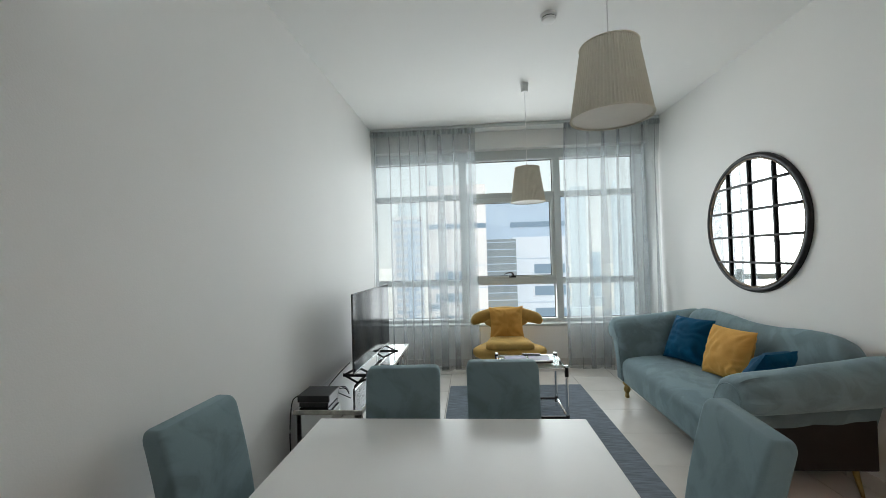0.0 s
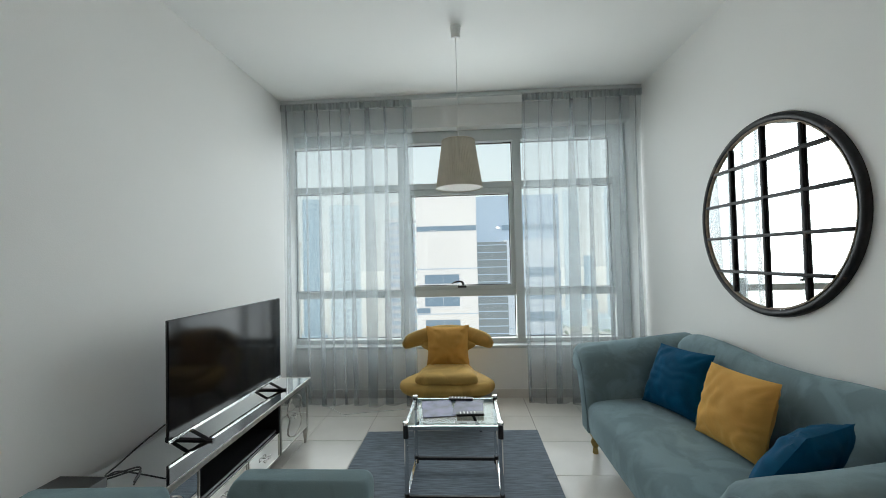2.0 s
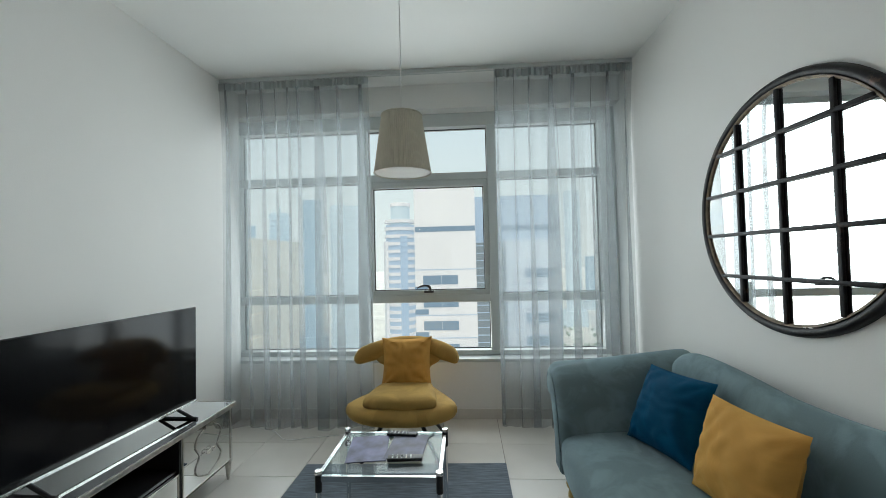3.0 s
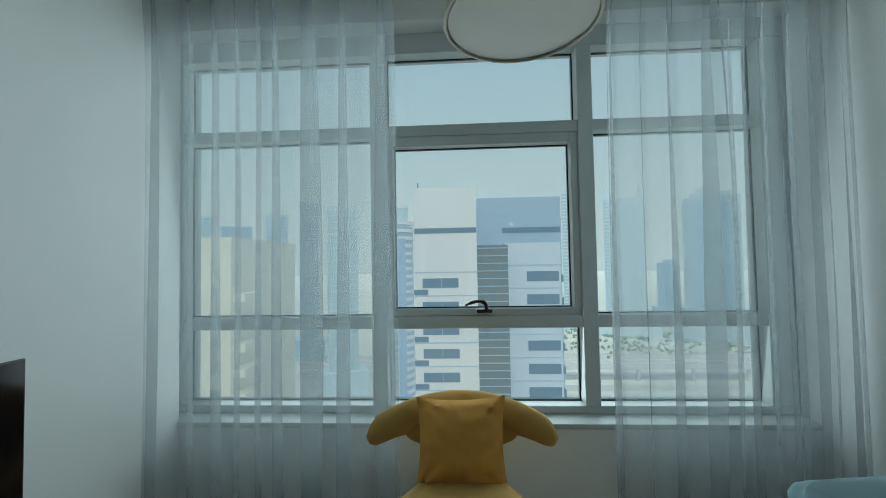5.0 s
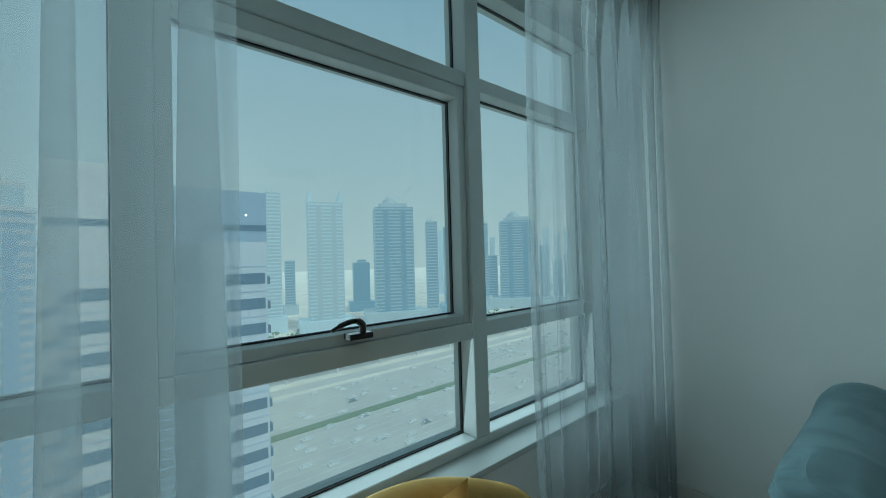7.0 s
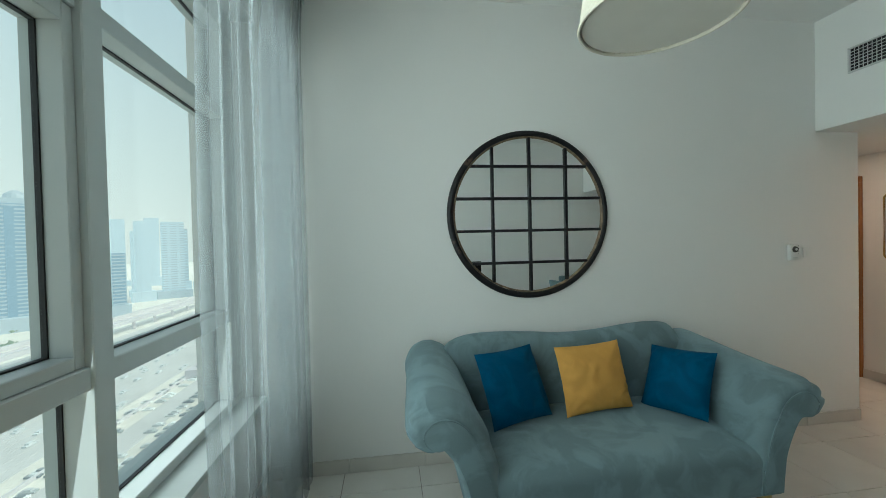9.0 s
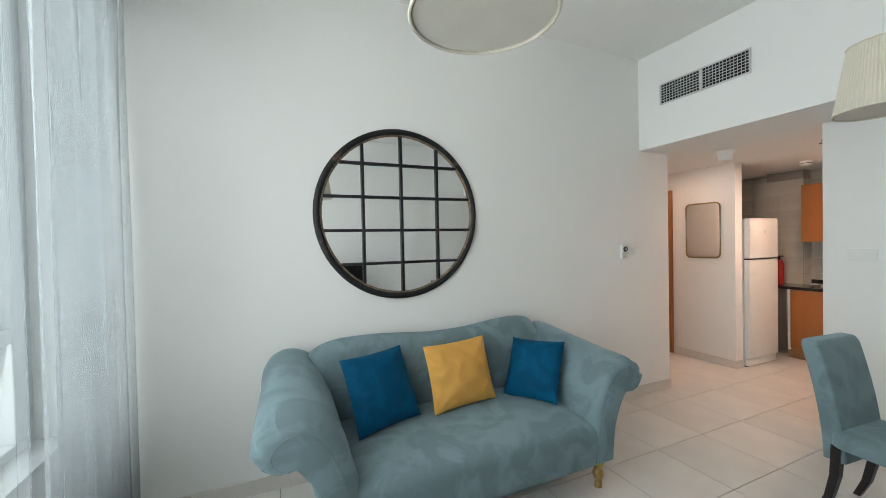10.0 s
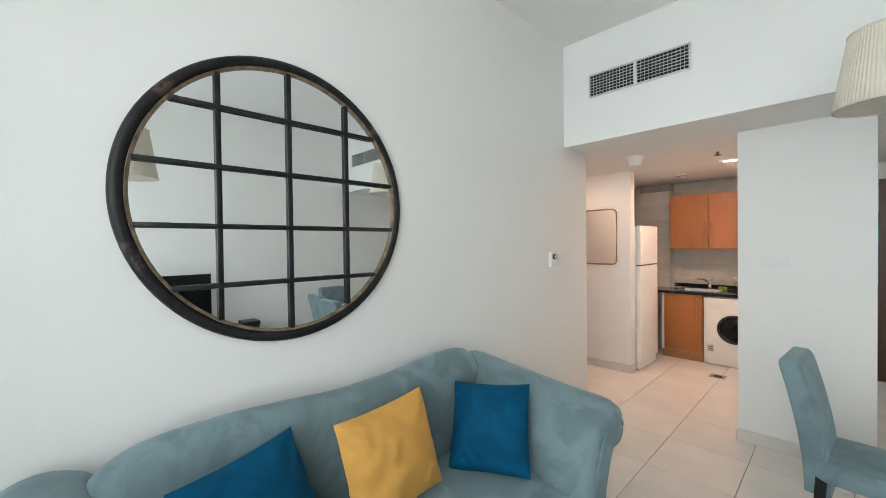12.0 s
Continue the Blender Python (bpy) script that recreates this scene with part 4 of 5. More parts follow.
def dining_chair():
    """Built facing -y at the origin: the back stands at +y."""
    th = thing("dining_chair", 0, 0, 0, "grey-teal velvet dining chair with tall back and black legs", "chair", "chairs round the table")
    bm = B()
    rings = []
    for z, k in ((0.375, 0.95), (0.385, 0.99), (0.42, 1.0), (0.45, 0.985), (0.466, 0.93), (0.472, 0.80), (0.474, 0.3)):
        ring = []
        for i in range(40):
            a = 2 * math.pi * i / 40
            c, s = math.cos(a), math.sin(a)
            ring.append((0.205 * k * math.copysign(abs(c) ** 0.22, c), -0.02 + 0.215 * k * math.copysign(abs(s) ** 0.22, s), z))
        rings.append(ring)
    loft(bm, rings)
    part("seat", bm, VELVET, th, smooth=True)
    bm = B()
    rings = []
    for z in (0.30, 0.36, 0.44, 0.52, 0.60, 0.68, 0.76, 0.84, 0.872, 0.885, 0.896, 0.905, 0.910, 0.9125, 0.913):
        f = (z - 0.30) / 0.61
        lean = 0.18 + 0.105 * f ** 1.7
        t = 0.047 - 0.005 * f
        w = 0.180 + 0.010 * f
        if z > 0.87:
            q = 1 - math.sqrt(max(0.0, 1 - ((z - 0.87) / 0.043) ** 2))
            w -= 0.022 * q
            t -= 0.016 * q
        r = min(0.013, t * 0.8)
        ring = []
        for cx, cy, a0 in ((w - r, t - r, 0), (r - w, t - r, 90), (r - w, r - t, 180), (w - r, r - t, 270)):
            for d, shift in ((0, -0.008), (0, 0), (30, 0), (60, 0), (90, 0), (90, 0.008)):
                a = radians(a0 + d)
                e = a0 + d + 90
                ring.append((cx + r * math.cos(a) + shift * math.cos(radians(e)), lean + cy + r * math.sin(a) + shift * math.sin(radians(e)), z))
        rings.append(ring)
    loft(bm, rings)
    part("backrest", bm, VELVET, th, smooth=True)
    for x in (-0.17, 0.17):
        bm = B()
        loft(bm, [[(x + sx * k, y0 + sy * k, z) for sx, sy in ((-1, -1), (1, -1), (1, 1), (-1, 1))] for y0, z, k in ((-0.20, 0.385, 0.020), (-0.20, 0.0, 0.014))])
        part("leg", bm, LEGB, th, "black tapered leg")
        bm = B()
        loft(bm, [[(x + sx * k, y0 + sy * k, z) for sx, sy in ((-1, -1), (1, -1), (1, 1), (-1, 1))] for y0, z, k in ((0.165, 0.385, 0.021), (0.175, 0.22, 0.019), (0.20, 0.10, 0.017), (0.24, 0.0, 0.015))])
        part("leg", bm, LEGB, th, "black curved rear leg")
    return th


chair = dining_chair()
chair.matrix_basis = pose(-0.53, 0.735, 0, 0, 0, 3)
copy_thing(chair, pose(-0.03, 0.83, 0, 0, 0, 0))
copy_thing(chair, pose(0.45, 0.425, 0, 0, 0, -95))
copy_thing(chair, pose(-0.985, 0.425, 0, 0, 0, 86))


# ---- pendant lamps and ceiling fittings ----
def pendant(x, y, zb, h=0.338, g=1.0):
    th = thing("pendant_lamp", x, y, zb, "cream pleated fabric pendant lamp on a thin cord", "pendant lamp", "pendants over the room")
    sh = part("shade", lathe(B(), [(0.164 * g, zb + 0.004), (0.163 * g, zb + 0.012), (0.117 * g, zb + h - 0.008), (0.116 * g, zb + h), (0.112 * g, zb + h), (0.159 * g, zb + 0.004)], x, y, 432, 0.0016, 72, cap=False), FABRIC, th, smooth=True)
    for r, z in ((0.1645 * g, zb + 0.004), (0.1175 * g, zb + h)):
        bm = tube(B(), [(x + r * math.cos(i * math.pi / 36), y + r * math.sin(i * math.pi / 36), z) for i in range(72)], 0.004, 6, closed=True)
        part("trim", bm, FABRIC, sh, smooth=True)
    part("diffuser", lathe(B(), [(0.158 * g, zb + 0.006), (0.158 * g, zb + 0.009)], x, y, 64), DIFFUSER, th, "cream diffuser disc")
    part("spider", box(B(), x - 0.113, x + 0.113, y - 0.003, y + 0.003, zb + h - 0.013, zb + h - 0.009), WHITEP, th)
    part("lamp_holder", lathe(B(), [(0.02, zb + h - 0.09), (0.022, zb + h - 0.04), (0.018, zb + h + 0.02), (0.006, zb + h + 0.037)], x, y, 20), WHITEP, th, smooth=True)
    part("cord", rod(B(), (x, y, zb + h + 0.03), (x, y, ZC - 0.05), 0.003, seg=8), WHITEP, th)
    part("ceiling_rose", lathe(B(), [(0.030, ZC - 0.085), (0.033, ZC - 0.083), (0.037, ZC - 0.018), (0.040, ZC - 0.016), (0.040, ZC - 0.0005)], x, y, 28), WHITEP, th, smooth=True)


pendant(0.433, 0.69, 2.047, 0.308, 1.0)
pendant(0.395, 2.81, 1.985)


def detector(x, y, z, r, name="smoke_detector"):
    th = thing(name, x, y, z, "round white smoke detector on the ceiling", "smoke detector", "detectors on the ceilings")
    part("base", lathe(B(), [(r, z - 0.022), (r * 1.02, z - 0.001)], x, y, 32), WHITEP, th, smooth=True)
    part("vent_gap", lathe(B(), [(r * 0.86, z - 0.030), (r * 0.86, z - 0.0225)], x, y, 32), DARKV, th)
    part("cap", lathe(B(), [(r * 0.60, z - 0.052), (r * 0.84, z - 0.046), (r * 0.92, z - 0.0305)], x, y, 32), WHITEP, th, smooth=True)


detector(0.414, 1.73, ZC, 0.055)
fd0 = thing("fire_detector", 1.92, -0.76, ZS, "white bell-shaped fire detector hanging under the ceiling", "smoke detector")
part("base", lathe(B(), [(0.084, ZS - 0.014), (0.087, ZS - 0.010), (0.087, ZS - 0.0005)], 1.92, -0.76, 36), WHITEP, fd0, smooth=True)
part("cone", lathe(B(), [(0.050, ZS - 0.092), (0.054, ZS - 0.088), (0.062, ZS - 0.05), (0.074, ZS - 0.0145)], 1.92, -0.76, 36), WHITEP, fd0, smooth=True)
detector(1.904, -2.2, ZS, 0.055)
sp = thing("sprinkler", 1.344, -1.127, ZS, "small brown ceiling sprinkler head", "sprinkler")
part("body", lathe(B(), [(0.010, ZS - 0.025), (0.014, ZS - 0.001)], 1.344, -1.127, 16), WORN, sp)
part("deflector", lathe(B(), [(0.026, ZS - 0.034), (0.026, ZS - 0.0255)], 1.344, -1.127, 16), WORN, sp)
dl = thing("downlight", 1.338, -1.641, ZS, "round recessed ceiling downlight, lit", "downlight")
part("ring", lathe(B(), [(0.058, ZS - 0.012), (0.085, ZS - 0.010), (0.088, ZS - 0.001), (0.058, ZS - 0.001)], 1.338, -1.641, 36, cap=False), WHITEP, dl, smooth=True)
part("lamp_glass", lathe(B(), [(0.057, ZS - 0.008), (0.057, ZS - 0.002)], 1.338, -1.641, 32), LAMPON, dl)


def air_grille(x0, x1, z0, z1, label):
    th = thing("air_grille", (x0 + x1) / 2, YS, z0, label, "air vent", "air grilles on the bulkhead")
    part("backing", box(B(), x0 + 0.01, x1 - 0.01, YS - 0.0005 + 0.001, YS + 0.003, z0 + 0.01, z1 - 0.01), DARKV, th)
    mid = (x0 + x1) / 2
    for b in ((x0, x1, z0, z0 + 0.012), (x0, x1, z1 - 0.012, z1), (x0, x0 + 0.012, z0 + 0.012, z1 - 0.012), (x1 - 0.012, x1, z0 + 0.012, z1 - 0.012), (mid - 0.012, mid + 0.012, z0 + 0.012, z1 - 0.012)):
        part("frame_bar", box(B(), b[0], b[1], YS + 0.001, YS + 0.016, b[2], b[3], 0.002, 1), GREYV, th)
    for a, b in ((x0 + 0.012, mid - 0.012), (mid + 0.012, x1 - 0.012)):
        for i in range(1, 7):
            z = z0 + 0.012 + (z1 - z0 - 0.024) * i / 7
            part("slat", box(B(), a, b, YS + 0.004, YS + 0.013, z - 0.0016, z + 0.0016), GREYV, th)
        k = int((b - a) / 0.024)
        for i in range(1, k):
            x = a + (b - a) * i / k
            part("blade", box(B(), x - 0.0008, x + 0.0008, YS + 0.0032, YS + 0.010, z0 + 0.012, z1 - 0.012), GREYV, th)


air_grille(1.268, 1.975, 2.66, 2.842, "white egg-crate air grille on the bulkhead")
air_grille(-1.25, -0.545, 2.66, 2.842, "white egg-crate air grille on the bulkhead beside the wall")
ss = thing("sidewall_sprinkler", 0.362, YS, 2.75, "round steel sidewall sprinkler on the bulkhead", "sprinkler")
for nm, r, y0, y1, mt in (("plate", 0.040, YS + 0.0005, YS + 0.008, STEEL), ("cup", 0.026, YS + 0.008, YS + 0.016, BLACKM), ("nozzle", 0.014, YS + 0.016, YS + 0.030, STEEL)):
    part(nm, rod(B(), (0.362, y0, 2.75), (0.362, y1, 2.75), r, seg=24), mt, ss, smooth=True)

# ---- switches ----
tsw = thing("thermostat", XR, 0.307, 1.31, "small white wall thermostat with dark dial", "thermostat")
part("body", box(B(), XR - 0.030, XR - 0.0005, 0.270, 0.345, 1.305, 1.43, 0.005), WHITEP, tsw, smooth=True)
part("dial", rod(B(), (XR - 0.030, 0.307, 1.392), (XR - 0.040, 0.307, 1.392), 0.024, 0.021, 28), BLACKP, tsw, "black dial", True)
part("dial_cap", rod(B(), (XR - 0.040, 0.307, 1.392), (XR - 0.043, 0.307, 1.392), 0.010, 0.009), GREYV, tsw, smooth=True)
for k in range(6):
    part("scale_mark", box(B(), XR - 0.0312, XR - 0.0302, 0.272, 0.277, 1.36 + k * 0.012, 1.364 + k * 0.012), BLACKP, tsw)
part("mark", box(B(), XR - 0.0315, XR - 0.0302, 0.285, 0.33, 1.322, 1.330), GREYV, tsw)


def switch(name, b, rocker, label):
    th = thing(name, (b[0] + b[1]) / 2, (b[2] + b[3]) / 2, b[4], label, "light switch", "wall switches")
    part("plate", box(B(), *b, 0.002), WHITEP, th)
    part("rocker", box(B(), *rocker, 0.002), WHITEP, th)


switch("light_switch", (XR - 0.009, XR - 0.0005, 0.125, 0.205, 1.325, 1.405), (XR - 0.013, XR - 0.0092, 0.147, 0.183, 1.342, 1.388), "white square light switch on the wall")
switch("wall_plate", (0.82, 0.975, -0.4945, -0.486, 1.30, 1.385), (0.85, 0.945, -0.4857, -0.482, 1.32, 1.365), "blank white double wall plate")

# ---- small hall: mirror and door ----
hm = thing("hall_mirror", 2.57, -1.47, 1.24, "rounded rectangular wall mirror in a thin aged brass frame", "mirror")


def rounded(x0, x1, z0, z1, r, y, n=8):
    out = []
    for cx, cz, a0 in ((x1 - r, z1 - r, 0), (x0 + r, z1 - r, 90), (x0 + r, z0 + r, 180), (x1 - r, z0 + r, 270)):
        for i in range(n + 1):
            a = radians(a0 + 90 * i / n)
            out.append((cx + r * math.cos(a), y, cz + r * math.sin(a)))
    return out


bm = B()
loft(bm, [rounded(2.38, 2.77, 1.245, 1.885, 0.05, -1.468), rounded(2.38, 2.77, 1.245, 1.885, 0.05, -1.452)])
part("glass", bm, MIRROR, hm)
bm = tube(B(), rounded(2.377, 2.773, 1.242, 1.888, 0.052, -1.452), 0.008, 8, closed=True)
part("frame", bm, BRASS, hm, smooth=True)
d2 = thing("door_1", 3.38, -1.47, 0, "cherry wood door with frame in the small hall", "door", kind="structure")
part("leaf", box(B(), 3.02, 3.74, -1.469, -1.44, 0.004, 2.03, 0.003), WOOD, d2)
for b in ((2.955, 3.02, 0, 2.03), (3.74, 3.805, 0, 2.03), (2.955, 3.805, 2.03, 2.095)):
    part("frame", box(B(), b[0], b[1], -1.469, -1.43, b[2], b[3], 0.003), WOOD, d2)
d2h = part("handle", rod(B(), (3.10, -1.44, 1.0), (3.10, -1.395, 1.0), 0.009), STEEL, d2, "steel lever handle", True)
part("lever", rod(B(), (3.10, -1.398, 1.0), (3.21, -1.398, 1.0), 0.008), STEEL, d2h, smooth=True)

# ---- entrance: door and picture ----
d1 = thing("door_2", -0.2, YB, 0, "dark brown wooden entrance door with frame", "door", kind="structure")
part("leaf", box(B(), -0.64, 0.24, YB + 0.001, YB + 0.035, 0.004, 2.05, 0.003), DARKW, d1)
for b in ((-0.72, -0.64, 0, 2.05), (0.24, 0.32, 0, 2.05), (-0.72, 0.32, 2.05, 2.13)):
    part("frame", box(B(), b[0], b[1], YB + 0.001, YB + 0.05, b[2], b[3], 0.003), DARKW, d1)
h1 = part("handle", box(B(), 0.15, 0.19, YB + 0.036, YB + 0.044, 0.93, 1.13, 0.003), STEEL, d1, "steel lever handle on a long plate")
part("lever", rod(B(), (0.17, YB + 0.085, 1.05), (0.05, YB + 0.085, 1.05), 0.009), STEEL, h1, smooth=True)
part("spindle", rod(B(), (0.17, YB + 0.044, 1.05), (0.17, YB + 0.085, 1.05), 0.009), STEEL, h1, smooth=True)
pic = thing("wall_panel_picture", 0.41, -1.34, 1.18, "white board of grey, teal and navy tiles on the wall", "picture")
PY0, PY1, PZ0, PZ1 = -1.68, -1.0, 1.17, 1.99
part("board", box(B(), 0.386, 0.4093, PY0, PY1, PZ0, PZ1, 0.002), CANVAS, pic, "white board with deep edges")
for i in range(6):
    for j in range(8):
        w, h = (PY1 - PY0) / 6, (PZ1 - PZ0) / 8
        y, z = PY0 + i * w, PZ0 + j * h
        tone = PALEE if j + (i % 2) > 5 else (PURPLE if j < 1 + (i % 3) else TEAL)
        part("tile", box(B(), 0.383, 0.3858, y + 0.005, y + w - 0.005, z + 0.005, z + h - 0.005, 0.001, 1), tone, pic)

# ---- kitchen ----
KY = -2.46
fr = thing("refrigerator", 2.48, -1.91, 0, "tall white two-door fridge-freezer", "refrigerator")
part("body", box(B(), 2.23, 2.80, -2.19, -1.615, 0.02, 1.68, 0.012, 3), WHITEP, fr, smooth=True)
fd = part("freezer_door", box(B(), 2.165, 2.226, -2.19, -1.612, 1.232, 1.69, 0.014, 3), WHITEP, fr, smooth=True)
part("badge", box(B(), 2.1625, 2.1648, -1.93, -1.90, 1.52, 1.55), GREYV, fd, "small grey maker's mark")
part("fridge_door", box(B(), 2.165, 2.226, -2.19, -1.612, 0.10, 1.218, 0.014, 3), WHITEP, fr, smooth=True)
part("door_gap", box(B(), 2.18, 2.224, -2.18, -1.625, 1.219, 1.231), BLACKP, fr)
part("plinth", box(B(), 2.185, 2.229, -2.18, -1.62, 0.012, 0.092, 0.01), WHITEP, fr, smooth=True)
for y in (-2.15, -1.65):
    part("foot", rod(B(), (2.22, y, 0.0), (2.22, y, 0.02), 0.018), BLACKP, fr)
wt = thing("worktop", 1.65, -2.74, 0.835, "black polished granite kitchen worktop with upstand", "worktop")
part("slab", box(B(), 1.107, 1.60, -3.045, KY - 0.0 + 0.02, 0.835, 0.868, 0.003), GRANITE, wt)
part("slab", box(B(), 2.08, 2.5, -2.855, KY + 0.02, 0.835, 0.868, 0.003), GRANITE, wt)
part("slab", box(B(), 1.60, 2.08, KY - 0.08, KY + 0.02, 0.835, 0.868, 0.003), GRANITE, wt)
part("slab", box(B(), 1.60, 2.08, -3.045, -2.93, 0.835, 0.868, 0.003), GRANITE, wt)
part("upstand", box(B(), 1.107, 2.205, -3.046, -3.03, 0.869, 0.92, 0.002), GRANITE, wt)
sk = thing("sink", 1.84, -2.72, 0.70, "stainless steel kitchen sink set in the worktop", "sink")
bm = B()
loft(bm, [rounded(1.60, 2.08, -2.93, -2.54, 0.04, 0)] + [rounded(1.62, 2.06, -2.91, -2.56, 0.04, 0)], caps=False)
for v in bm.verts:
    v.co = Vector((v.co.x, v.co.z, 0.8705))
r1 = [(p[0], p[2], 0.870) for p in rounded(1.62, 2.06, -2.91, -2.56, 0.04, 0)]
r2 = [(p[0], p[2], 0.72) for p in rounded(1.64, 2.04, -2.89, -2.58, 0.05, 0)]
loft(bm, [r1, r2], caps=False)
bm.faces.new([bm.verts.new(p) for p in r2])
part("bowl", bm, STEEL, sk, smooth=True)
tp = thing("tap", 1.77, -2.97, 0.868, "chrome single-lever kitchen tap", "tap")
part("base", lathe(B(), [(0.024, 0.868), (0.024, 0.90), (0.020, 0.96), (0.016, 0.975)], 1.77, -2.96, 20), CHROME, tp, smooth=True)
part("spout", tube(B(), smooth_line([(1.77, -2.95, 0.93), (1.80, -2.90, 0.985), (1.84, -2.82, 1.01), (1.87, -2.76, 1.0), (1.88, -2.745, 0.975)], 5), 0.011, 10), CHROME, tp, smooth=True)
part("lever", rod(B(), (1.77, -2.96, 0.97), (1.72, -2.93, 1.03), 0.008, 0.005), CHROME, tp, smooth=True)
bm = box(B(), 1.585, 1.68, -2.99, -2.935, 0.8685, 0.905, 0.012, 3)
solo("sponge", bm, GREENS, "green kitchen sponge beside the tap", "sponge", smooth=True)
sd = thing("soap_dispenser", 1.49, -2.96, 0.868, "clear pump soap bottle with white top", "soap dispenser")
part("bottle", lathe(B(), [(0.026, 0.8685), (0.028, 0.875), (0.028, 0.96), (0.012, 0.975), (0.012, 0.985)], 1.49, -2.96, 20), CLEAR, sd, smooth=True)
part("pump", rod(B(), (1.49, -2.96, 0.985), (1.49, -2.96, 1.03), 0.006), WHITEP, sd)
part("nozzle", rod(B(), (1.47, -2.96, 1.03), (1.525, -2.955, 1.028), 0.007), WHITEP, sd)
bc = thing("base_cabinet", 1.96, -2.75, 0, "cherry wood sink base cabinet with steel bar handle", "cabinet")
part("body", box(B(), 1.745, 2.175, -3.04, KY - 0.02, 0.10, 0.834), WOODK, bc)
dr = part("door", box(B(), 1.75, 2.172, KY - 0.019, KY, 0.13, 0.825, 0.002), WOOD, bc, "cherry veneer door")
part("handle", tube(B(), [(1.80, KY, 0.53), (1.80, KY + 0.032, 0.53), (1.80, KY + 0.032, 0.80), (1.80, KY, 0.80)], 0.0075, 8), BRASS, dr, smooth=True)
part("plinth", box(B(), 1.745, 2.20, KY - 0.06, KY - 0.03, 0.0, 0.099), WOODK, bc)
part("filler_panel", box(B(), 2.177, 2.20, KY - 0.3, KY - 0.002, 0.10, 0.834), WHITEP, bc, "white side filler panel")
wm = thing("washing_machine", 1.43, -2.75, 0, "white front-loading washing machine under the worktop", "washing machine")
part("body", box(B(), 1.135, 1.735, -3.03, KY, 0.012, 0.815, 0.008), WHITEP, wm, smooth=True)
part("control_panel", box(B(), 1.137, 1.733, KY - 0.001, KY + 0.012, 0.70, 0.812, 0.004), WHITEP, wm, smooth=True)
part("soap_drawer", box(B(), 1.56, 1.71, KY + 0.012, KY + 0.018, 0.725, 0.79, 0.003), WHITEP, wm)
part("knob", rod(B(), (1.40, KY + 0.012, 0.755), (1.40, KY + 0.036, 0.755), 0.026, 0.022, 24), WHITEP, wm, smooth=True)
for k in range(4):
    part("button", rod(B(), (1.32 - k * 0.035, KY + 0.012, 0.755), (1.32 - k * 0.035, KY + 0.018, 0.755), 0.009), GREYV, wm)


def disc_ring(name, r0, r1, y0, y1, material, label=""):
    bm = B()
    rings = []
    for i in range(48):
        a = 2 * math.pi * i / 48
        rings.append([(1.43 + r * math.cos(a), y, 0.455 + r * math.sin(a)) for r, y in ((r0, y0), (r0, y1), ((r0 + r1) / 2, y1 + 0.006), (r1, y1), (r1, y0))])
    loft(bm, rings + rings[:1], caps=False)
    bmesh.ops.remove_doubles(bm, verts=bm.verts[:], dist=1e-5)
    return part(name, bm, material, wm, label, True)


disc_ring("door_surround", 0.168, 0.205, KY + 0.0005, KY + 0.006, WHITEP, "moulded white door surround")
disc_ring("door_ring", 0.148, 0.169, KY + 0.001, KY + 0.022, BLACKP, "dark grey door ring")
disc_ring("chrome_ring", 0.140, 0.149, KY + 0.001, KY + 0.020, STEEL, "steel inner ring")
part("porthole", rod(B(), (1.43, KY + 0.001, 0.455), (1.43, KY + 0.016, 0.455), 0.141, 0.10, 40), BLACKG, wm, "dark porthole glass", True)
part("sticker", box(B(), 1.63, 1.70, KY + 0.0004, KY + 0.0016, 0.16, 0.25), GREYV, wm, "grey printed sticker")
for k in range(3):
    part("sticker_bar", box(B(), 1.64, 1.69, KY + 0.0017, KY + 0.0024, 0.172 + k * 0.022, 0.182 + k * 0.022), BLACKP, wm)
for x in (1.17, 1.70):
    part("foot", rod(B(), (x, KY - 0.05, 0.0), (x, KY - 0.05, 0.013), 0.02), BLACKP, wm)


def wall_cabinet(x0, x1, handle_x):
    th = thing("wall_cabinet", (x0 + x1) / 2, -2.87, 1.40, "cherry wood kitchen wall cabinet with bar handle", "cabinet", "kitchen wall cabinets")
    part("body", box(B(), x0 + 0.001, x1 - 0.001, -3.04, -2.721, 1.405, 2.10), WOODK, th)
    dd = part("door", box(B(), x0 + 0.002, x1 - 0.002, -2.72, -2.70, 1.403, 2.102, 0.002), WOOD, th, "cherry veneer door")
    part("handle", tube(B(), [(handle_x, -2.70, 1.44), (handle_x, -2.668, 1.44), (handle_x, -2.668, 1.72), (handle_x, -2.70, 1.72)], 0.0075, 8), BRASS, dd, smooth=True)


wall_cabinet(1.734, 2.166, 1.775)
wall_cabinet(1.30, 1.732, 1.69)
wall_cabinet(1.107, 1.298, 1.14)
fe = thing("fire_extinguisher", 2.41, -2.74, 0.868, "small red fire extinguisher standing on the worktop end", "fire extinguisher")
part("cylinder", lathe(B(), [(0.045, 0.869), (0.05, 0.88), (0.05, 1.12), (0.035, 1.16), (0.015, 1.175)], 2.41, -2.74, 24), REDP, fe, smooth=True)
part("valve", rod(B(), (2.41, -2.74, 1.175), (2.41, -2.74, 1.215), 0.014), BLACKP, fe)
part("lever", box(B(), 2.36, 2.43, -2.75, -2.73, 1.215, 1.228, 0.003), BLACKP, fe)
dn = thing("floor_drain", 1.513, -2.012, 0, "square steel floor drain set in the tiles", "floor drain")
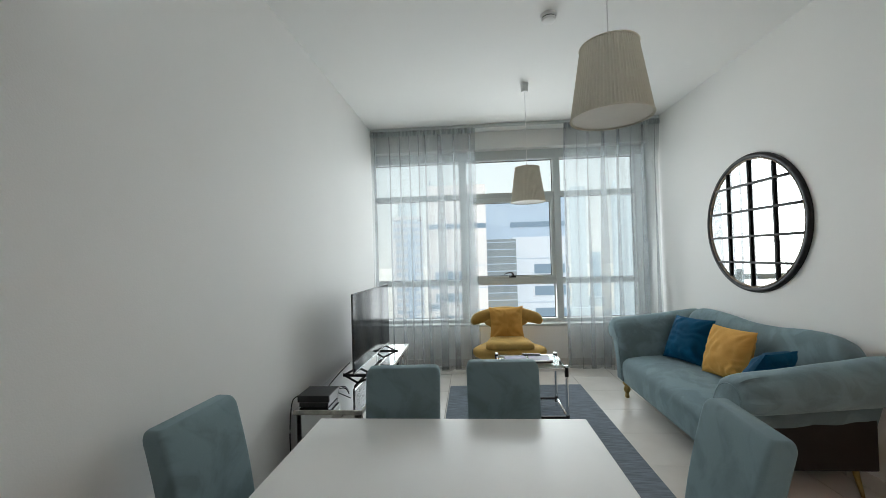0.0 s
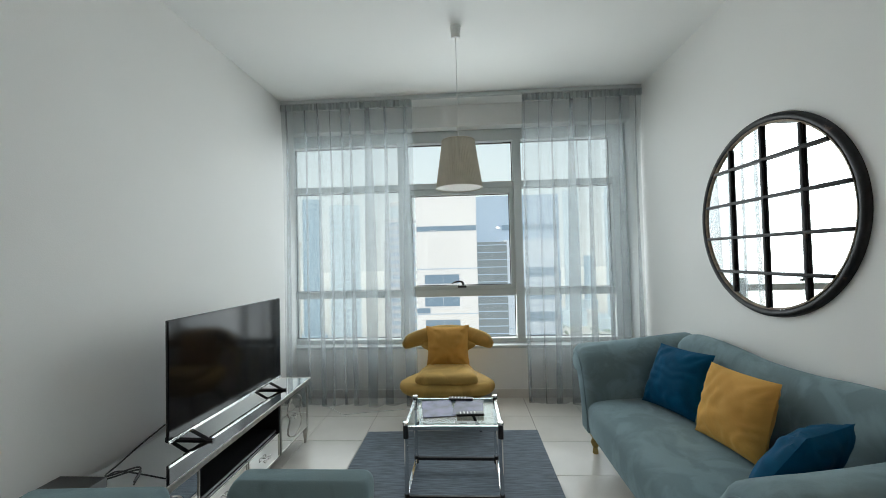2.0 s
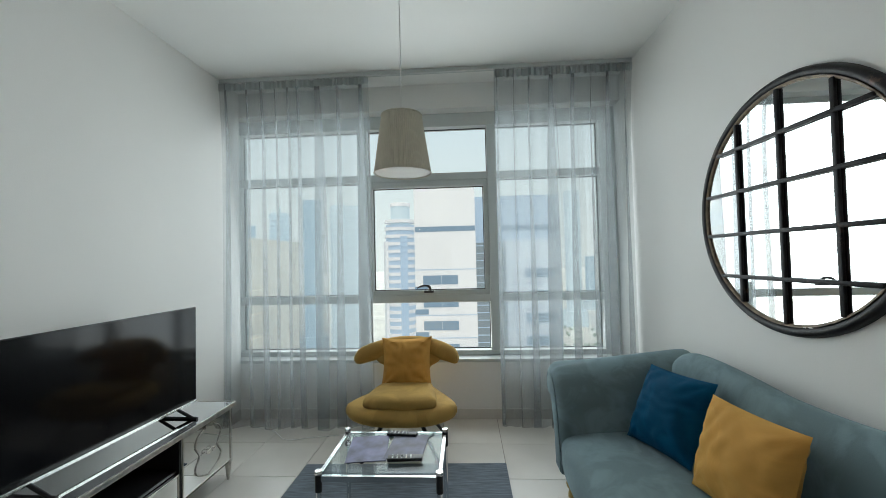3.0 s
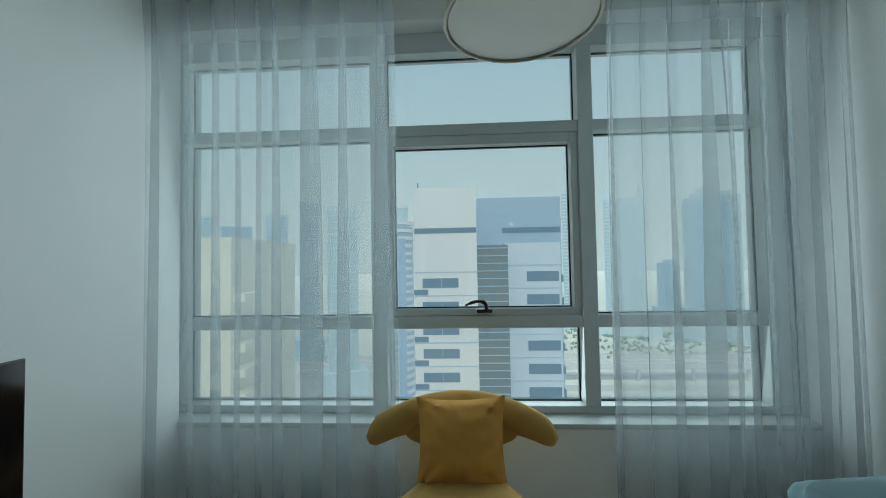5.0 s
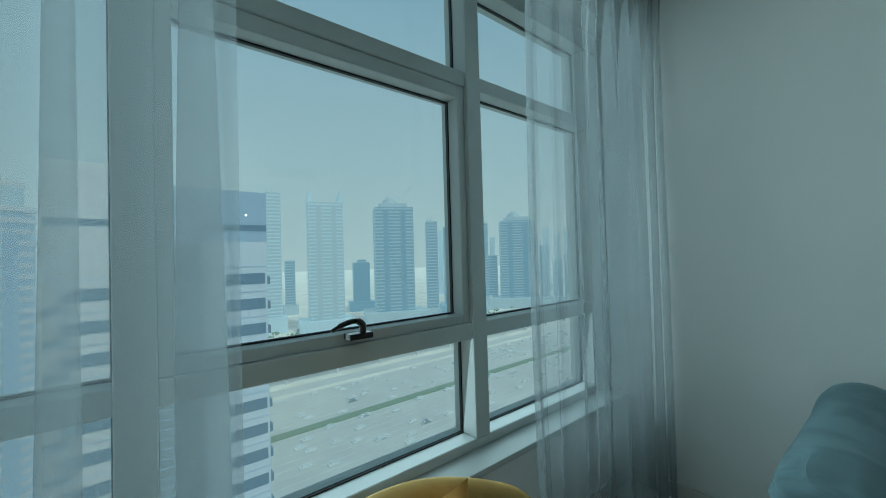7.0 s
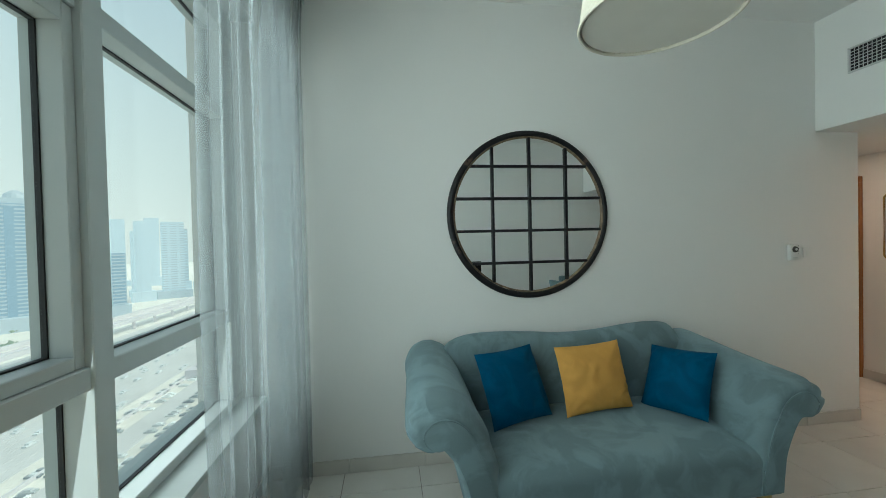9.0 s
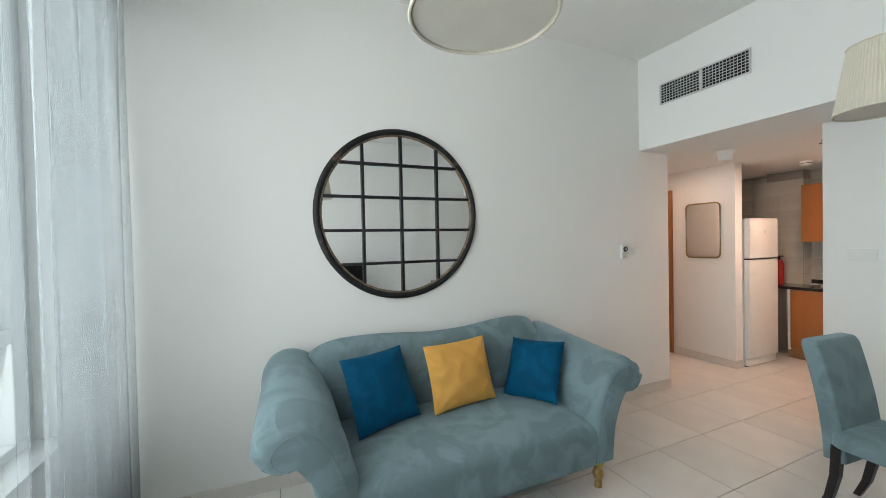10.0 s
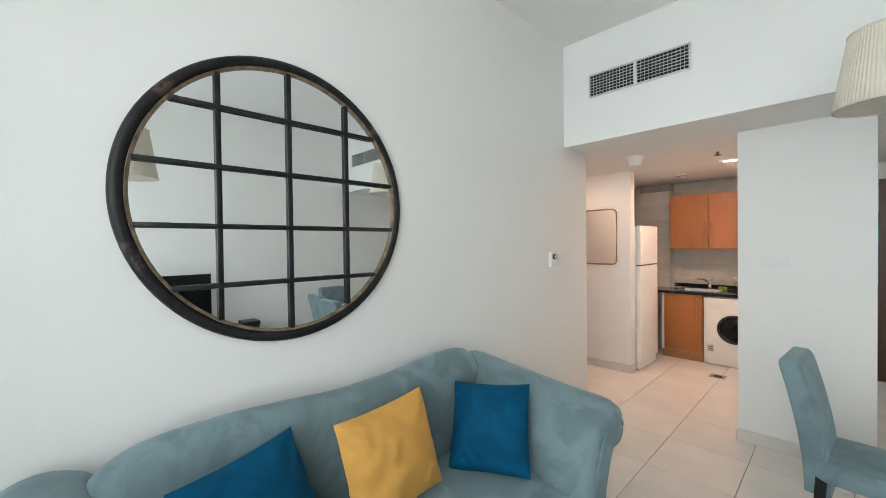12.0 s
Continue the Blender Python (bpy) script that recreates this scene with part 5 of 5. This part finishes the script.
part("plate", box(B(), 1.44, 1.585, -2.085, -1.94, 0.0005, 0.004, 0.001, 1), STEEL, dn)
part("grate", rod(B(), (1.513, -2.012, 0.004), (1.513, -2.012, 0.0055), 0.045, seg=24), DARKV, dn)
bm = tube(B(), smooth_line([(-1.30, 4.05, 0.004), (-1.0, 3.95, 0.004), (-0.8, 3.78, 0.004), (-0.6, 3.82, 0.004), (-0.4, 3.86, 0.004), (-0.15, 3.92, 0.004), (0.05, 4.05, 0.004)], 6), 0.0035, 6)
solo("white_cable", bm, WHITEP, "thin white cable lying on the tiles under the curtain", "cable", smooth=True)

# ---- the city outside ----
GZ = -72.0
# ground and roads are paled by emitted haze on top of their own colour
SAND = hazy_ground("hazed_dusty_ground", (0.52, 0.48, 0.42), 0.22, 0.035)
ROAD = hazy_ground("hazed_asphalt", (0.36, 0.35, 0.34), 0.12, 0.05)
LINE = mat("road_paint", (0.75, 0.74, 0.70), 0.8, 0, 0.05, 1, 0.0)
# green lightened by an emitted haze glow
GREENERY = hazed_mat("hazed_greenery", (0.10, 0.13, 0.06), (0.42, 0.50, 0.48))
# second colour of each: haze glow put in as emission, no lamp behind it
PALE = hazed_mat("hazed_pale_stone", (0.48, 0.46, 0.46), (0.42, 0.43, 0.48))
CREAM = hazed_mat("hazed_cream_wall", (0.62, 0.56, 0.46), (0.42, 0.43, 0.42))
PANELB = hazed_mat("hazed_blue_grey_panels", (0.38, 0.41, 0.46), (0.42, 0.46, 0.54))
CORE = hazed_mat("hazed_core_glass", (0.11, 0.12, 0.13), (0.21, 0.26, 0.30), 0.3)
GLASSB = hazed_mat("hazed_blue_glass", (0.20, 0.25, 0.32), (0.44, 0.52, 0.63), 0.3)
WINB = hazed_mat("hazed_window_glass", (0.06, 0.09, 0.13), (0.30, 0.39, 0.49), 0.3)
# far towers: paler emission stands for thicker haze
FAR1 = hazed_mat("hazed_tower_stone", (0.26, 0.27, 0.28), (0.63, 0.78, 0.88))
FAR2 = hazed_mat("hazed_tower_glass", (0.10, 0.15, 0.20), (0.53, 0.69, 0.81), 0.4)
FAR4 = hazed_mat("hazed_tower_spandrel", (0.13, 0.18, 0.23), (0.56, 0.72, 0.83), 0.4)
FAR3 = hazed_mat("hazed_farthest_towers", (0.30, 0.32, 0.34), (0.78, 0.95, 1.05))

bm = B()
arc = [radians(-110 + 5 * i) for i in range(45)]
loft(bm, [[(2600 * math.sin(a), 2600 * math.cos(a), z) for a in arc] for z in (GZ - 5, 40, 200, 500, 1000, 1700, 2600)], caps=False, closed=False)
haze = bpy.data.materials.new("hazy_sky")
haze.use_nodes = True
hn = haze.node_tree
hn.nodes.remove(hn.nodes["Principled BSDF"])
em = hn.nodes.new("ShaderNodeEmission")
em.inputs["Strength"].default_value = 1.0
geo = hn.nodes.new("ShaderNodeNewGeometry")
sep = hn.nodes.new("ShaderNodeSeparateXYZ")
mr = hn.nodes.new("ShaderNodeMapRange")
mr.inputs["From Min"].default_value, mr.inputs["From Max"].default_value = -60.0, 1800.0
rp = hn.nodes.new("ShaderNodeValToRGB")
rp.color_ramp.elements[0].color = (1.34, 1.31, 1.27, 1)
rp.color_ramp.elements[1].color = (0.80, 0.95, 1.12, 1)
mid = rp.color_ramp.elements.new(0.28)
mid.color = (1.16, 1.20, 1.21, 1)
hn.links.new(geo.outputs["Position"], sep.inputs[0])
hn.links.new(sep.outputs["Z"], mr.inputs["Value"])
hn.links.new(mr.outputs[0], rp.inputs[0])
hn.links.new(rp.outputs[0], em.inputs[0])
hn.links.new(em.outputs[0], hn.nodes["Material Output"].inputs[0])
solo("backdrop_sky", bm, haze, "hazy pale blue sky, whitish at the horizon", "sky", kind="structure", smooth=True)

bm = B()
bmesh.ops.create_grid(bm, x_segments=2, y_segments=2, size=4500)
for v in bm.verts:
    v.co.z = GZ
solo("ground", bm, SAND, "dusty city ground paling into an added haze glow at the horizon", "ground", kind="structure")
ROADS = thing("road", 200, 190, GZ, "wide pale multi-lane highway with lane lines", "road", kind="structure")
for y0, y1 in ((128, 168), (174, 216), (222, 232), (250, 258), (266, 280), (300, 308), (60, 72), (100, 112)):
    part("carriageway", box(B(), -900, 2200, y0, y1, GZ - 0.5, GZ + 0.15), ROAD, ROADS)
bm = B()
for y0, y1 in ((128, 168), (174, 216), (262, 280)):
    k = int((y1 - y0) / 5)
    for i in range(1, k):
        y = y0 + (y1 - y0) * i / k
        box(bm, -600, 1500, y - 0.12, y + 0.12, GZ + 0.2, GZ + 0.25)
part("lane_lines", bm, LINE, ROADS)
part("median", box(B(), -900, 2200, 168.6, 173.4, GZ, GZ + 0.6), GREENERY, ROADS)
part("barrier", box(B(), -900, 2200, 118.5, 119.2, GZ, GZ + 1.4), PALE, ROADS)
part("slip_road", box(B(), -900, 2200, 290, 293, GZ, GZ + 3.5), PALE, ROADS)
via = thing("metro_viaduct", 300, 240, GZ, "long raised concrete metro viaduct on piers", "viaduct")
part("deck", box(B(), -700, 1800, 236, 245, GZ + 8, GZ + 10), PALE, via)
for y in (236.2, 244.4):
    part("parapet", box(B(), -700, 1800, y, y + 0.4, GZ + 10, GZ + 11.2), PALE, via)
bm = B()
for i in range(60):
    x = -600 + i * 32
    rod(bm, (x, 240.5, GZ), (x, 240.5, GZ + 8), 1.1, 1.4, 8)
part("piers", bm, PALE, via)
rc = random.Random(3)
bm = B()
for i in range(620):
    y0, y1 = rc.choice(((128, 168), (174, 216), (262, 280)))
    lane = int((y1 - y0) / 5)
    y = y0 + 2.5 + rc.randrange(lane) * 5
    x = rc.uniform(-150, 700)
    box(bm, x - 2.2, x + 2.2, y - 0.9, y + 0.9, GZ + 0.4, GZ + 1.0)
    box(bm, x - 1.2, x + 1.3, y - 0.8, y + 0.8, GZ + 1.0, GZ + 1.55)
# grey-blue emission on the cars stands for the haze over the highway
tagged(solo("traffic", bm, hazed_mat("hazed_car_paint", (0.50, 0.50, 0.50), (0.36, 0.42, 0.45), 0.3), "scattered white and grey cars on the highway", "cars", kind="stuff"))
bm = B()
for i in range(260):
    x, y = rc.gauss(rc.choice((120, 210, 330)), 30), rc.uniform(290, 420)
    for k in range(3):
        r = rc.uniform(0.8, 1.9)
        u, v, w = x + rc.uniform(-3, 3), y + rc.uniform(-3, 3), GZ + rc.uniform(0.5, 2.5)
        lathe(bm, [(r * 0.25, w - r * 0.6), (r * rc.uniform(0.7, 1.2), w), (r * rc.uniform(0.4, 0.9), w + r * 0.5), (r * 0.1, w + r * 0.9)], u, v, 6)
# trees emit a pale haze glow over their green
solo("far_trees", bm, GREENERY, "green roadside trees far below, paled by an added haze glow", "trees", kind="stuff")
bm = B()
for i in range(46):
    x, y = rc.uniform(90, 520), rc.choice((28, 50, 84, 118)) + rc.uniform(-4, 4)
    w, d, h = rc.uniform(4, 12), rc.uniform(3, 7), rc.uniform(3, 8)
    box(bm, x - w, x + w, y - d, y + d, GZ, GZ + h)
    box(bm, x - w * 0.4, x + w * 0.2, y - d * 0.5, y + d * 0.3, GZ + h, GZ + h + 1.1)
# sheds share the emissive hazed stone
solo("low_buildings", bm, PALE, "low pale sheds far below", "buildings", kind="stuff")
# parked cars: own tones plus emission put in as haze
CARS = hazed_mat("hazed_parked_car_paint", (0.45, 0.45, 0.45), (0.40, 0.45, 0.48), 0.3)
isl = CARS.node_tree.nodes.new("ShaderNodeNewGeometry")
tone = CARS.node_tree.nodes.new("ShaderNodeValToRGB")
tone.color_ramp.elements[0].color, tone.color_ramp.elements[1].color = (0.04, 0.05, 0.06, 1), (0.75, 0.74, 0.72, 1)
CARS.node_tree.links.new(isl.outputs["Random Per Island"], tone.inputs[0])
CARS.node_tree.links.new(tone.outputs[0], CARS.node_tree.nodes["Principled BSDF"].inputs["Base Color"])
vs, fs = [], []
for y in (40, 46, 58, 76, 82, 94, 100, 114, 120):
    x = 70.0
    while x < 330:
        x += rc.choice((2.9, 2.9, 2.9, 5.8, 9.0))
        if rc.random() < 0.2:
            continue
        for hx, hy, z0, z1 in ((0.95, 2.2, 0.35, 0.95), (0.8, 1.2, 0.95, 1.5)):
            k = len(vs)
            vs += [(x + sx * hx * (0.85 if z > 1.2 else 1), y + sy * hy * (0.8 if z > 1.2 else 1), GZ + z) for z in (z0, z1) for sx, sy in ((-1, -1), (1, -1), (1, 1), (-1, 1))]
            fs += [(k, k + 3, k + 2, k + 1), (k + 4, k + 5, k + 6, k + 7)] + [(k + i, k + (i + 1) % 4, k + 4 + (i + 1) % 4, k + 4 + i) for i in range(4)]
me = bpy.data.meshes.new("parked_cars")
me.from_pydata([(p[0] - 200, p[1] - 80, p[2] - GZ) for p in vs], [], fs)
me.materials.append(CARS)
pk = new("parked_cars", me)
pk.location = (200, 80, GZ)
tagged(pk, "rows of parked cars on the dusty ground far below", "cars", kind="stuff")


def bands(bm, x0, x1, y0, y1, z0, z1, step, proud, thick):
    z = z0 + step
    while z < z1:
        box(bm, x0 - proud, x1 + proud, y0 - proud, y1 + proud, z - thick / 2, z + thick / 2)
        z += step
    return bm


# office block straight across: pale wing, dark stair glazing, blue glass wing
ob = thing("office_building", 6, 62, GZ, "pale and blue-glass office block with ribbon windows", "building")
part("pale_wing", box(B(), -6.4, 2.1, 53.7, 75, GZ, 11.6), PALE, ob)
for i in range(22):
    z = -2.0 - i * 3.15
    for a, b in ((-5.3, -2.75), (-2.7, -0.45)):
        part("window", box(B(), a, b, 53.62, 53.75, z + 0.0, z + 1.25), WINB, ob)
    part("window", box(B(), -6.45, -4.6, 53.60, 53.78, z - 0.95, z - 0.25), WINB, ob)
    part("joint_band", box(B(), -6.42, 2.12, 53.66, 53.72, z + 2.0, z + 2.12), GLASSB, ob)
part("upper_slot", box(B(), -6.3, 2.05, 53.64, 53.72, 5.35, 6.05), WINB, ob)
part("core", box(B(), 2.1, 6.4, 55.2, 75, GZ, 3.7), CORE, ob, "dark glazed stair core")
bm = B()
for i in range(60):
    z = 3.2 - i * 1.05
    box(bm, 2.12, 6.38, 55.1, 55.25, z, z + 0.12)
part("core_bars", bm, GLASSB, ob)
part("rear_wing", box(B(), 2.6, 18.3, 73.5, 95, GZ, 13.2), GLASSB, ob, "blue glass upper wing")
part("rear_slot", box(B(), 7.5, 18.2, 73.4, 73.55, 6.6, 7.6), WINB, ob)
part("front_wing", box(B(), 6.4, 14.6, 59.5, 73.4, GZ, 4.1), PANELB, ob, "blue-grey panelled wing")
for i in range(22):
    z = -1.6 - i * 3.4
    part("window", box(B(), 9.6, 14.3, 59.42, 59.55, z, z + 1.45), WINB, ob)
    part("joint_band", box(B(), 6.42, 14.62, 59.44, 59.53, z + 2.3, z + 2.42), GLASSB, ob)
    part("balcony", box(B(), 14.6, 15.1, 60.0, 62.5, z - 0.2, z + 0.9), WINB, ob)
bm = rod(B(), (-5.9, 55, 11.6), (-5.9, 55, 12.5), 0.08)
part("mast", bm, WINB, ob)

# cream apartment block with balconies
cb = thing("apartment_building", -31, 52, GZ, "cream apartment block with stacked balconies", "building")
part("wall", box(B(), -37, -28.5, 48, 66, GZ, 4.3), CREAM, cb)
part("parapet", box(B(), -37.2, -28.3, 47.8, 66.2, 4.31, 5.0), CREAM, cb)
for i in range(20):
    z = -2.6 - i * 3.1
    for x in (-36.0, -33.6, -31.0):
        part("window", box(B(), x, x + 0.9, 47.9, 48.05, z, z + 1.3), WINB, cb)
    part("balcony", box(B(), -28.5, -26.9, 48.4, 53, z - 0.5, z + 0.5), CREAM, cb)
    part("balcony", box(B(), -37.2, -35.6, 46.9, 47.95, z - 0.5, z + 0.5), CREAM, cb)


def tower(b0, b1, dist, elev, body, band, name="tower", step=3.6, label="hazy glass and concrete high-rise tower", crown=""):
    """A tower between two bearings (degrees right of +y) at a distance; elev is how high its top rises."""
    a = radians((b0 + b1) / 2)
    w = 2 * dist * math.tan(radians((b1 - b0) / 2)) / 1.15
    x, y = dist * math.sin(a), 3 + dist * math.cos(a)
    top = 1.5 + dist * math.tan(radians(elev))
    th = thing(name, x, y, GZ, label, "building", "towers of the skyline")
    bm = B()
    box(bm, -w / 2, w / 2, -w * 0.35, w * 0.35, 0, top - GZ)
    part_local("body", bm, body, th)
    bm = bands(B(), -w / 2, w / 2, -w * 0.35, w * 0.35, 0, top - GZ, step, 0.5, step * 0.38)
    part_local("floor_bands", bm, band, th)
    bm = B()
    for s in (-0.22, 0.22):
        box(bm, w * s - w * 0.07, w * s + w * 0.07, -w * 0.37, w * 0.37, 0, top - GZ - 3)
    part_local("glazed_strip", bm, body, th)
    if crown == "horns":
        bm = B()
        for s in (-1, 1):
            loft(bm, [[(s * w * 0.45 + sx * k, sy * w * 0.25, z) for sx, sy in ((-1, -1), (1, -1), (1, 1), (-1, 1))] for z, k in ((top - GZ, w * 0.10), (top - GZ + w * 0.38, w * 0.01))])
        part_local("crown", bm, band, th)
    elif crown == "dome":
        bm = B()
        box(bm, -w * 0.36, w * 0.36, -w * 0.25, w * 0.25, top - GZ, top - GZ + w * 0.12)
        loft(bm, [[(k * math.cos(i * math.pi / 8) * w * 0.2 - w * 0.08, k * math.sin(i * math.pi / 8) * w * 0.2, z) for i in range(16)] for z, k in ((top - GZ + w * 0.12, 1.0), (top - GZ + w * 0.22, 0.85), (top - GZ + w * 0.30, 0.3))])
        part_local("crown", bm, band, th)
    elif crown == "comb":
        bm = B()
        for i in range(9):
            box(bm, -w * 0.42 + i * w * 0.10, -w * 0.42 + i * w * 0.10 + w * 0.05, -w * 0.36, -w * 0.33, top - GZ - 9, top - GZ + 3)
        box(bm, -w * 0.44, w * 0.44, -w * 0.3, w * 0.3, top - GZ, top - GZ + 3.5)
        part_local("crown", bm, FAR1, th)
        for s in (-1, 1):
            part_local("side_wing", box(B(), s * w * 0.56 - w * 0.08, s * w * 0.56 + w * 0.08, -w * 0.25, w * 0.25, 0, top - GZ - 14), band, th)
    elif crown == "spire":
        part_local("crown", rod(B(), (0, 0, top - GZ), (0, 0, top - GZ + w * 0.5), w * 0.06, 0.2), band, th)
        part_local("crown", rod(B(), (-w * 0.3, 0, top - GZ), (-w * 0.3, 0, top - GZ + w * 0.3), w * 0.05, 0.2), band, th)
    part_local("podium", box(B(), -w * 0.8, w * 0.8, -w * 0.65, w * 0.5, 0, 9 + (dist * 7) % 11), band, th)
    th.rotation_euler = (0, 0, -a + radians(7))
    return th


def part_local(name, bm, material, parent):
    ob_ = new(name, finish(name, bm, material))
    ob_.parent = parent
    ORIGIN[ob_] = ORIGIN[parent]
    return ob_


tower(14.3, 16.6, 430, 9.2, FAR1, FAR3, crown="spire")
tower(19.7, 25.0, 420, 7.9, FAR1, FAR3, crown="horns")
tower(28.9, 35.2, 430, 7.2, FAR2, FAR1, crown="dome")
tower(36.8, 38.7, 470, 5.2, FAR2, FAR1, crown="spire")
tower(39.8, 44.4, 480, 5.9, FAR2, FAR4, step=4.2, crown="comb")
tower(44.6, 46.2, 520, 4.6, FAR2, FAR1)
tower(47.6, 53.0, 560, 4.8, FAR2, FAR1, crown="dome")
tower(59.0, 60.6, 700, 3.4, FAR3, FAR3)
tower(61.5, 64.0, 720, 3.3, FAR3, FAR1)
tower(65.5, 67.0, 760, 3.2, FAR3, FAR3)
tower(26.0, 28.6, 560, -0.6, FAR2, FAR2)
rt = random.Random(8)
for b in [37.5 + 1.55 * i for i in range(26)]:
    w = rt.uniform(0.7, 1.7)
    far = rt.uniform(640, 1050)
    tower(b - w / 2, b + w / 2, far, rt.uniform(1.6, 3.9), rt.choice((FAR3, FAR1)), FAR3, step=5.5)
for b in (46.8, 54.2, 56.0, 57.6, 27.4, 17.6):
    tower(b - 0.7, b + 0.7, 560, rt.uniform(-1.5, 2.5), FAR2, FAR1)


def round_tower(bearing, dist, radius, elev):
    """A rounded apartment tower: blue glass behind pale balcony slabs, a set-back drum on top."""
    a = radians(bearing)
    x, y = dist * math.sin(a), 3 + dist * math.cos(a)
    h = 1.5 + dist * math.tan(radians(elev)) - GZ
    th = thing("tower", x, y, GZ, "rounded apartment tower with pale balcony slabs and blue glass", "building", "towers of the skyline")

    def oval(r, z):
        return [(r * math.cos(i * math.pi / 20), r * 0.85 * math.sin(i * math.pi / 20), z) for i in range(40)]

    part_local("body", loft(B(), [oval(radius * 0.93, 0), oval(radius * 0.93, h - 9)]), GLASSB, th)
    part_local("drum", loft(B(), [oval(radius * 0.6, h - 9), oval(radius * 0.6, h)]), FAR1, th)
    part_local("roof_edge", loft(B(), [oval(radius * 0.66, h - 1), oval(radius * 0.62, h + 0.6)]), PALE, th)
    bm = B()
    z = 3.0
    while z < h - 8:
        loft(bm, [oval(radius, z), oval(radius, z + 1.35)])
        z += 3.2
    part_local("balcony_slabs", bm, PALE, th)
    bm = box(B(), -radius * 0.22, radius * 0.22, -radius * 0.92, 0, 0, h - 14)
    part_local("glazed_strip", bm, GLASSB, th)
    part_local("end_wall", box(B(), -radius * 1.02, -radius * 0.85, -radius * 0.35, radius * 0.35, 0, h - 16), PALE, th)
    th.rotation_euler = (0, 0, -a + radians(12))
    return th


round_tower(-9.6, 165, 6.9, 8.3)
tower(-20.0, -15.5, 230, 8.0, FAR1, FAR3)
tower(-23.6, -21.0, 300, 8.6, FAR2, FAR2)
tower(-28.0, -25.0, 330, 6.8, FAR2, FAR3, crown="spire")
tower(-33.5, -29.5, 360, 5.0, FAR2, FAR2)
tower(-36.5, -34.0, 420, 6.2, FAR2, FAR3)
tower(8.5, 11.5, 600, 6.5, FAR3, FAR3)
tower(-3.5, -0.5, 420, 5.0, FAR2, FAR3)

# ---- floor and wall tiles ----
PITCH, TX, TYY = 0.487, 1.485, 0.326
bm = box(B(), -PITCH / 2 + 0.002, PITCH / 2 - 0.002, -PITCH / 2 + 0.002, PITCH / 2 - 0.002, -0.006, 0.0, 0.0012, 1)
tile_mesh = finish("floor_tile", bm, TILE)
for i in range(-7, 5):
    for j in range(-8, 9):
        cx, cy = TX + (i + 0.5) * PITCH, TYY + (j + 0.5) * PITCH
        if cx - PITCH / 2 < XE and cx + PITCH / 2 > XL and cy - PITCH / 2 < YW and cy + PITCH / 2 > YB:
            t = new("floor_tile", tile_mesh)
            t.parent = floor
            t.location = Vector((cx, cy, 0)) - floor.location
back = bpy.data.objects["wall_back"]
bm = box(B(), -0.124, 0.124, 0, 0.008, -0.099, 0.099, 0.0015, 1)
wt_mesh = finish("wall_tile", bm, WTILE)
for i in range(8):
    for j in range(12):
        x, z = 1.107 + 0.125 + i * 0.25, 0.1 + j * 0.2
        if z > ZS or x > 3.0:
            continue
        t = new("wall_tile", wt_mesh)
        t.parent = back
        t.location = Vector((x, YB + 0.0005, z)) - back.location
# tiles on the duct chase and on the wall beside the fridge
chase = bpy.data.objects["wall_chase"]
bm = box(B(), -0.124, 0.124, 0, 0.006, -0.099, 0.099, 0.0015, 1)
ct_mesh = finish("wall_tile", bm, WTILE)
for j in range(11):
    z = 0.1 + j * 0.2
    if z + 0.1 < ZS:
        for x in (2.336, 2.586):
            t = new("wall_tile", ct_mesh)
            t.parent = chase
            t.location = Vector((x, -2.8595, z)) - chase.location
        bm = box(B(), 2.2035, 2.2095, YB + 0.009, -2.862, z - 0.099, z + 0.099, 0.0015, 1)
        part("wall_tile", bm, WTILE, chase)
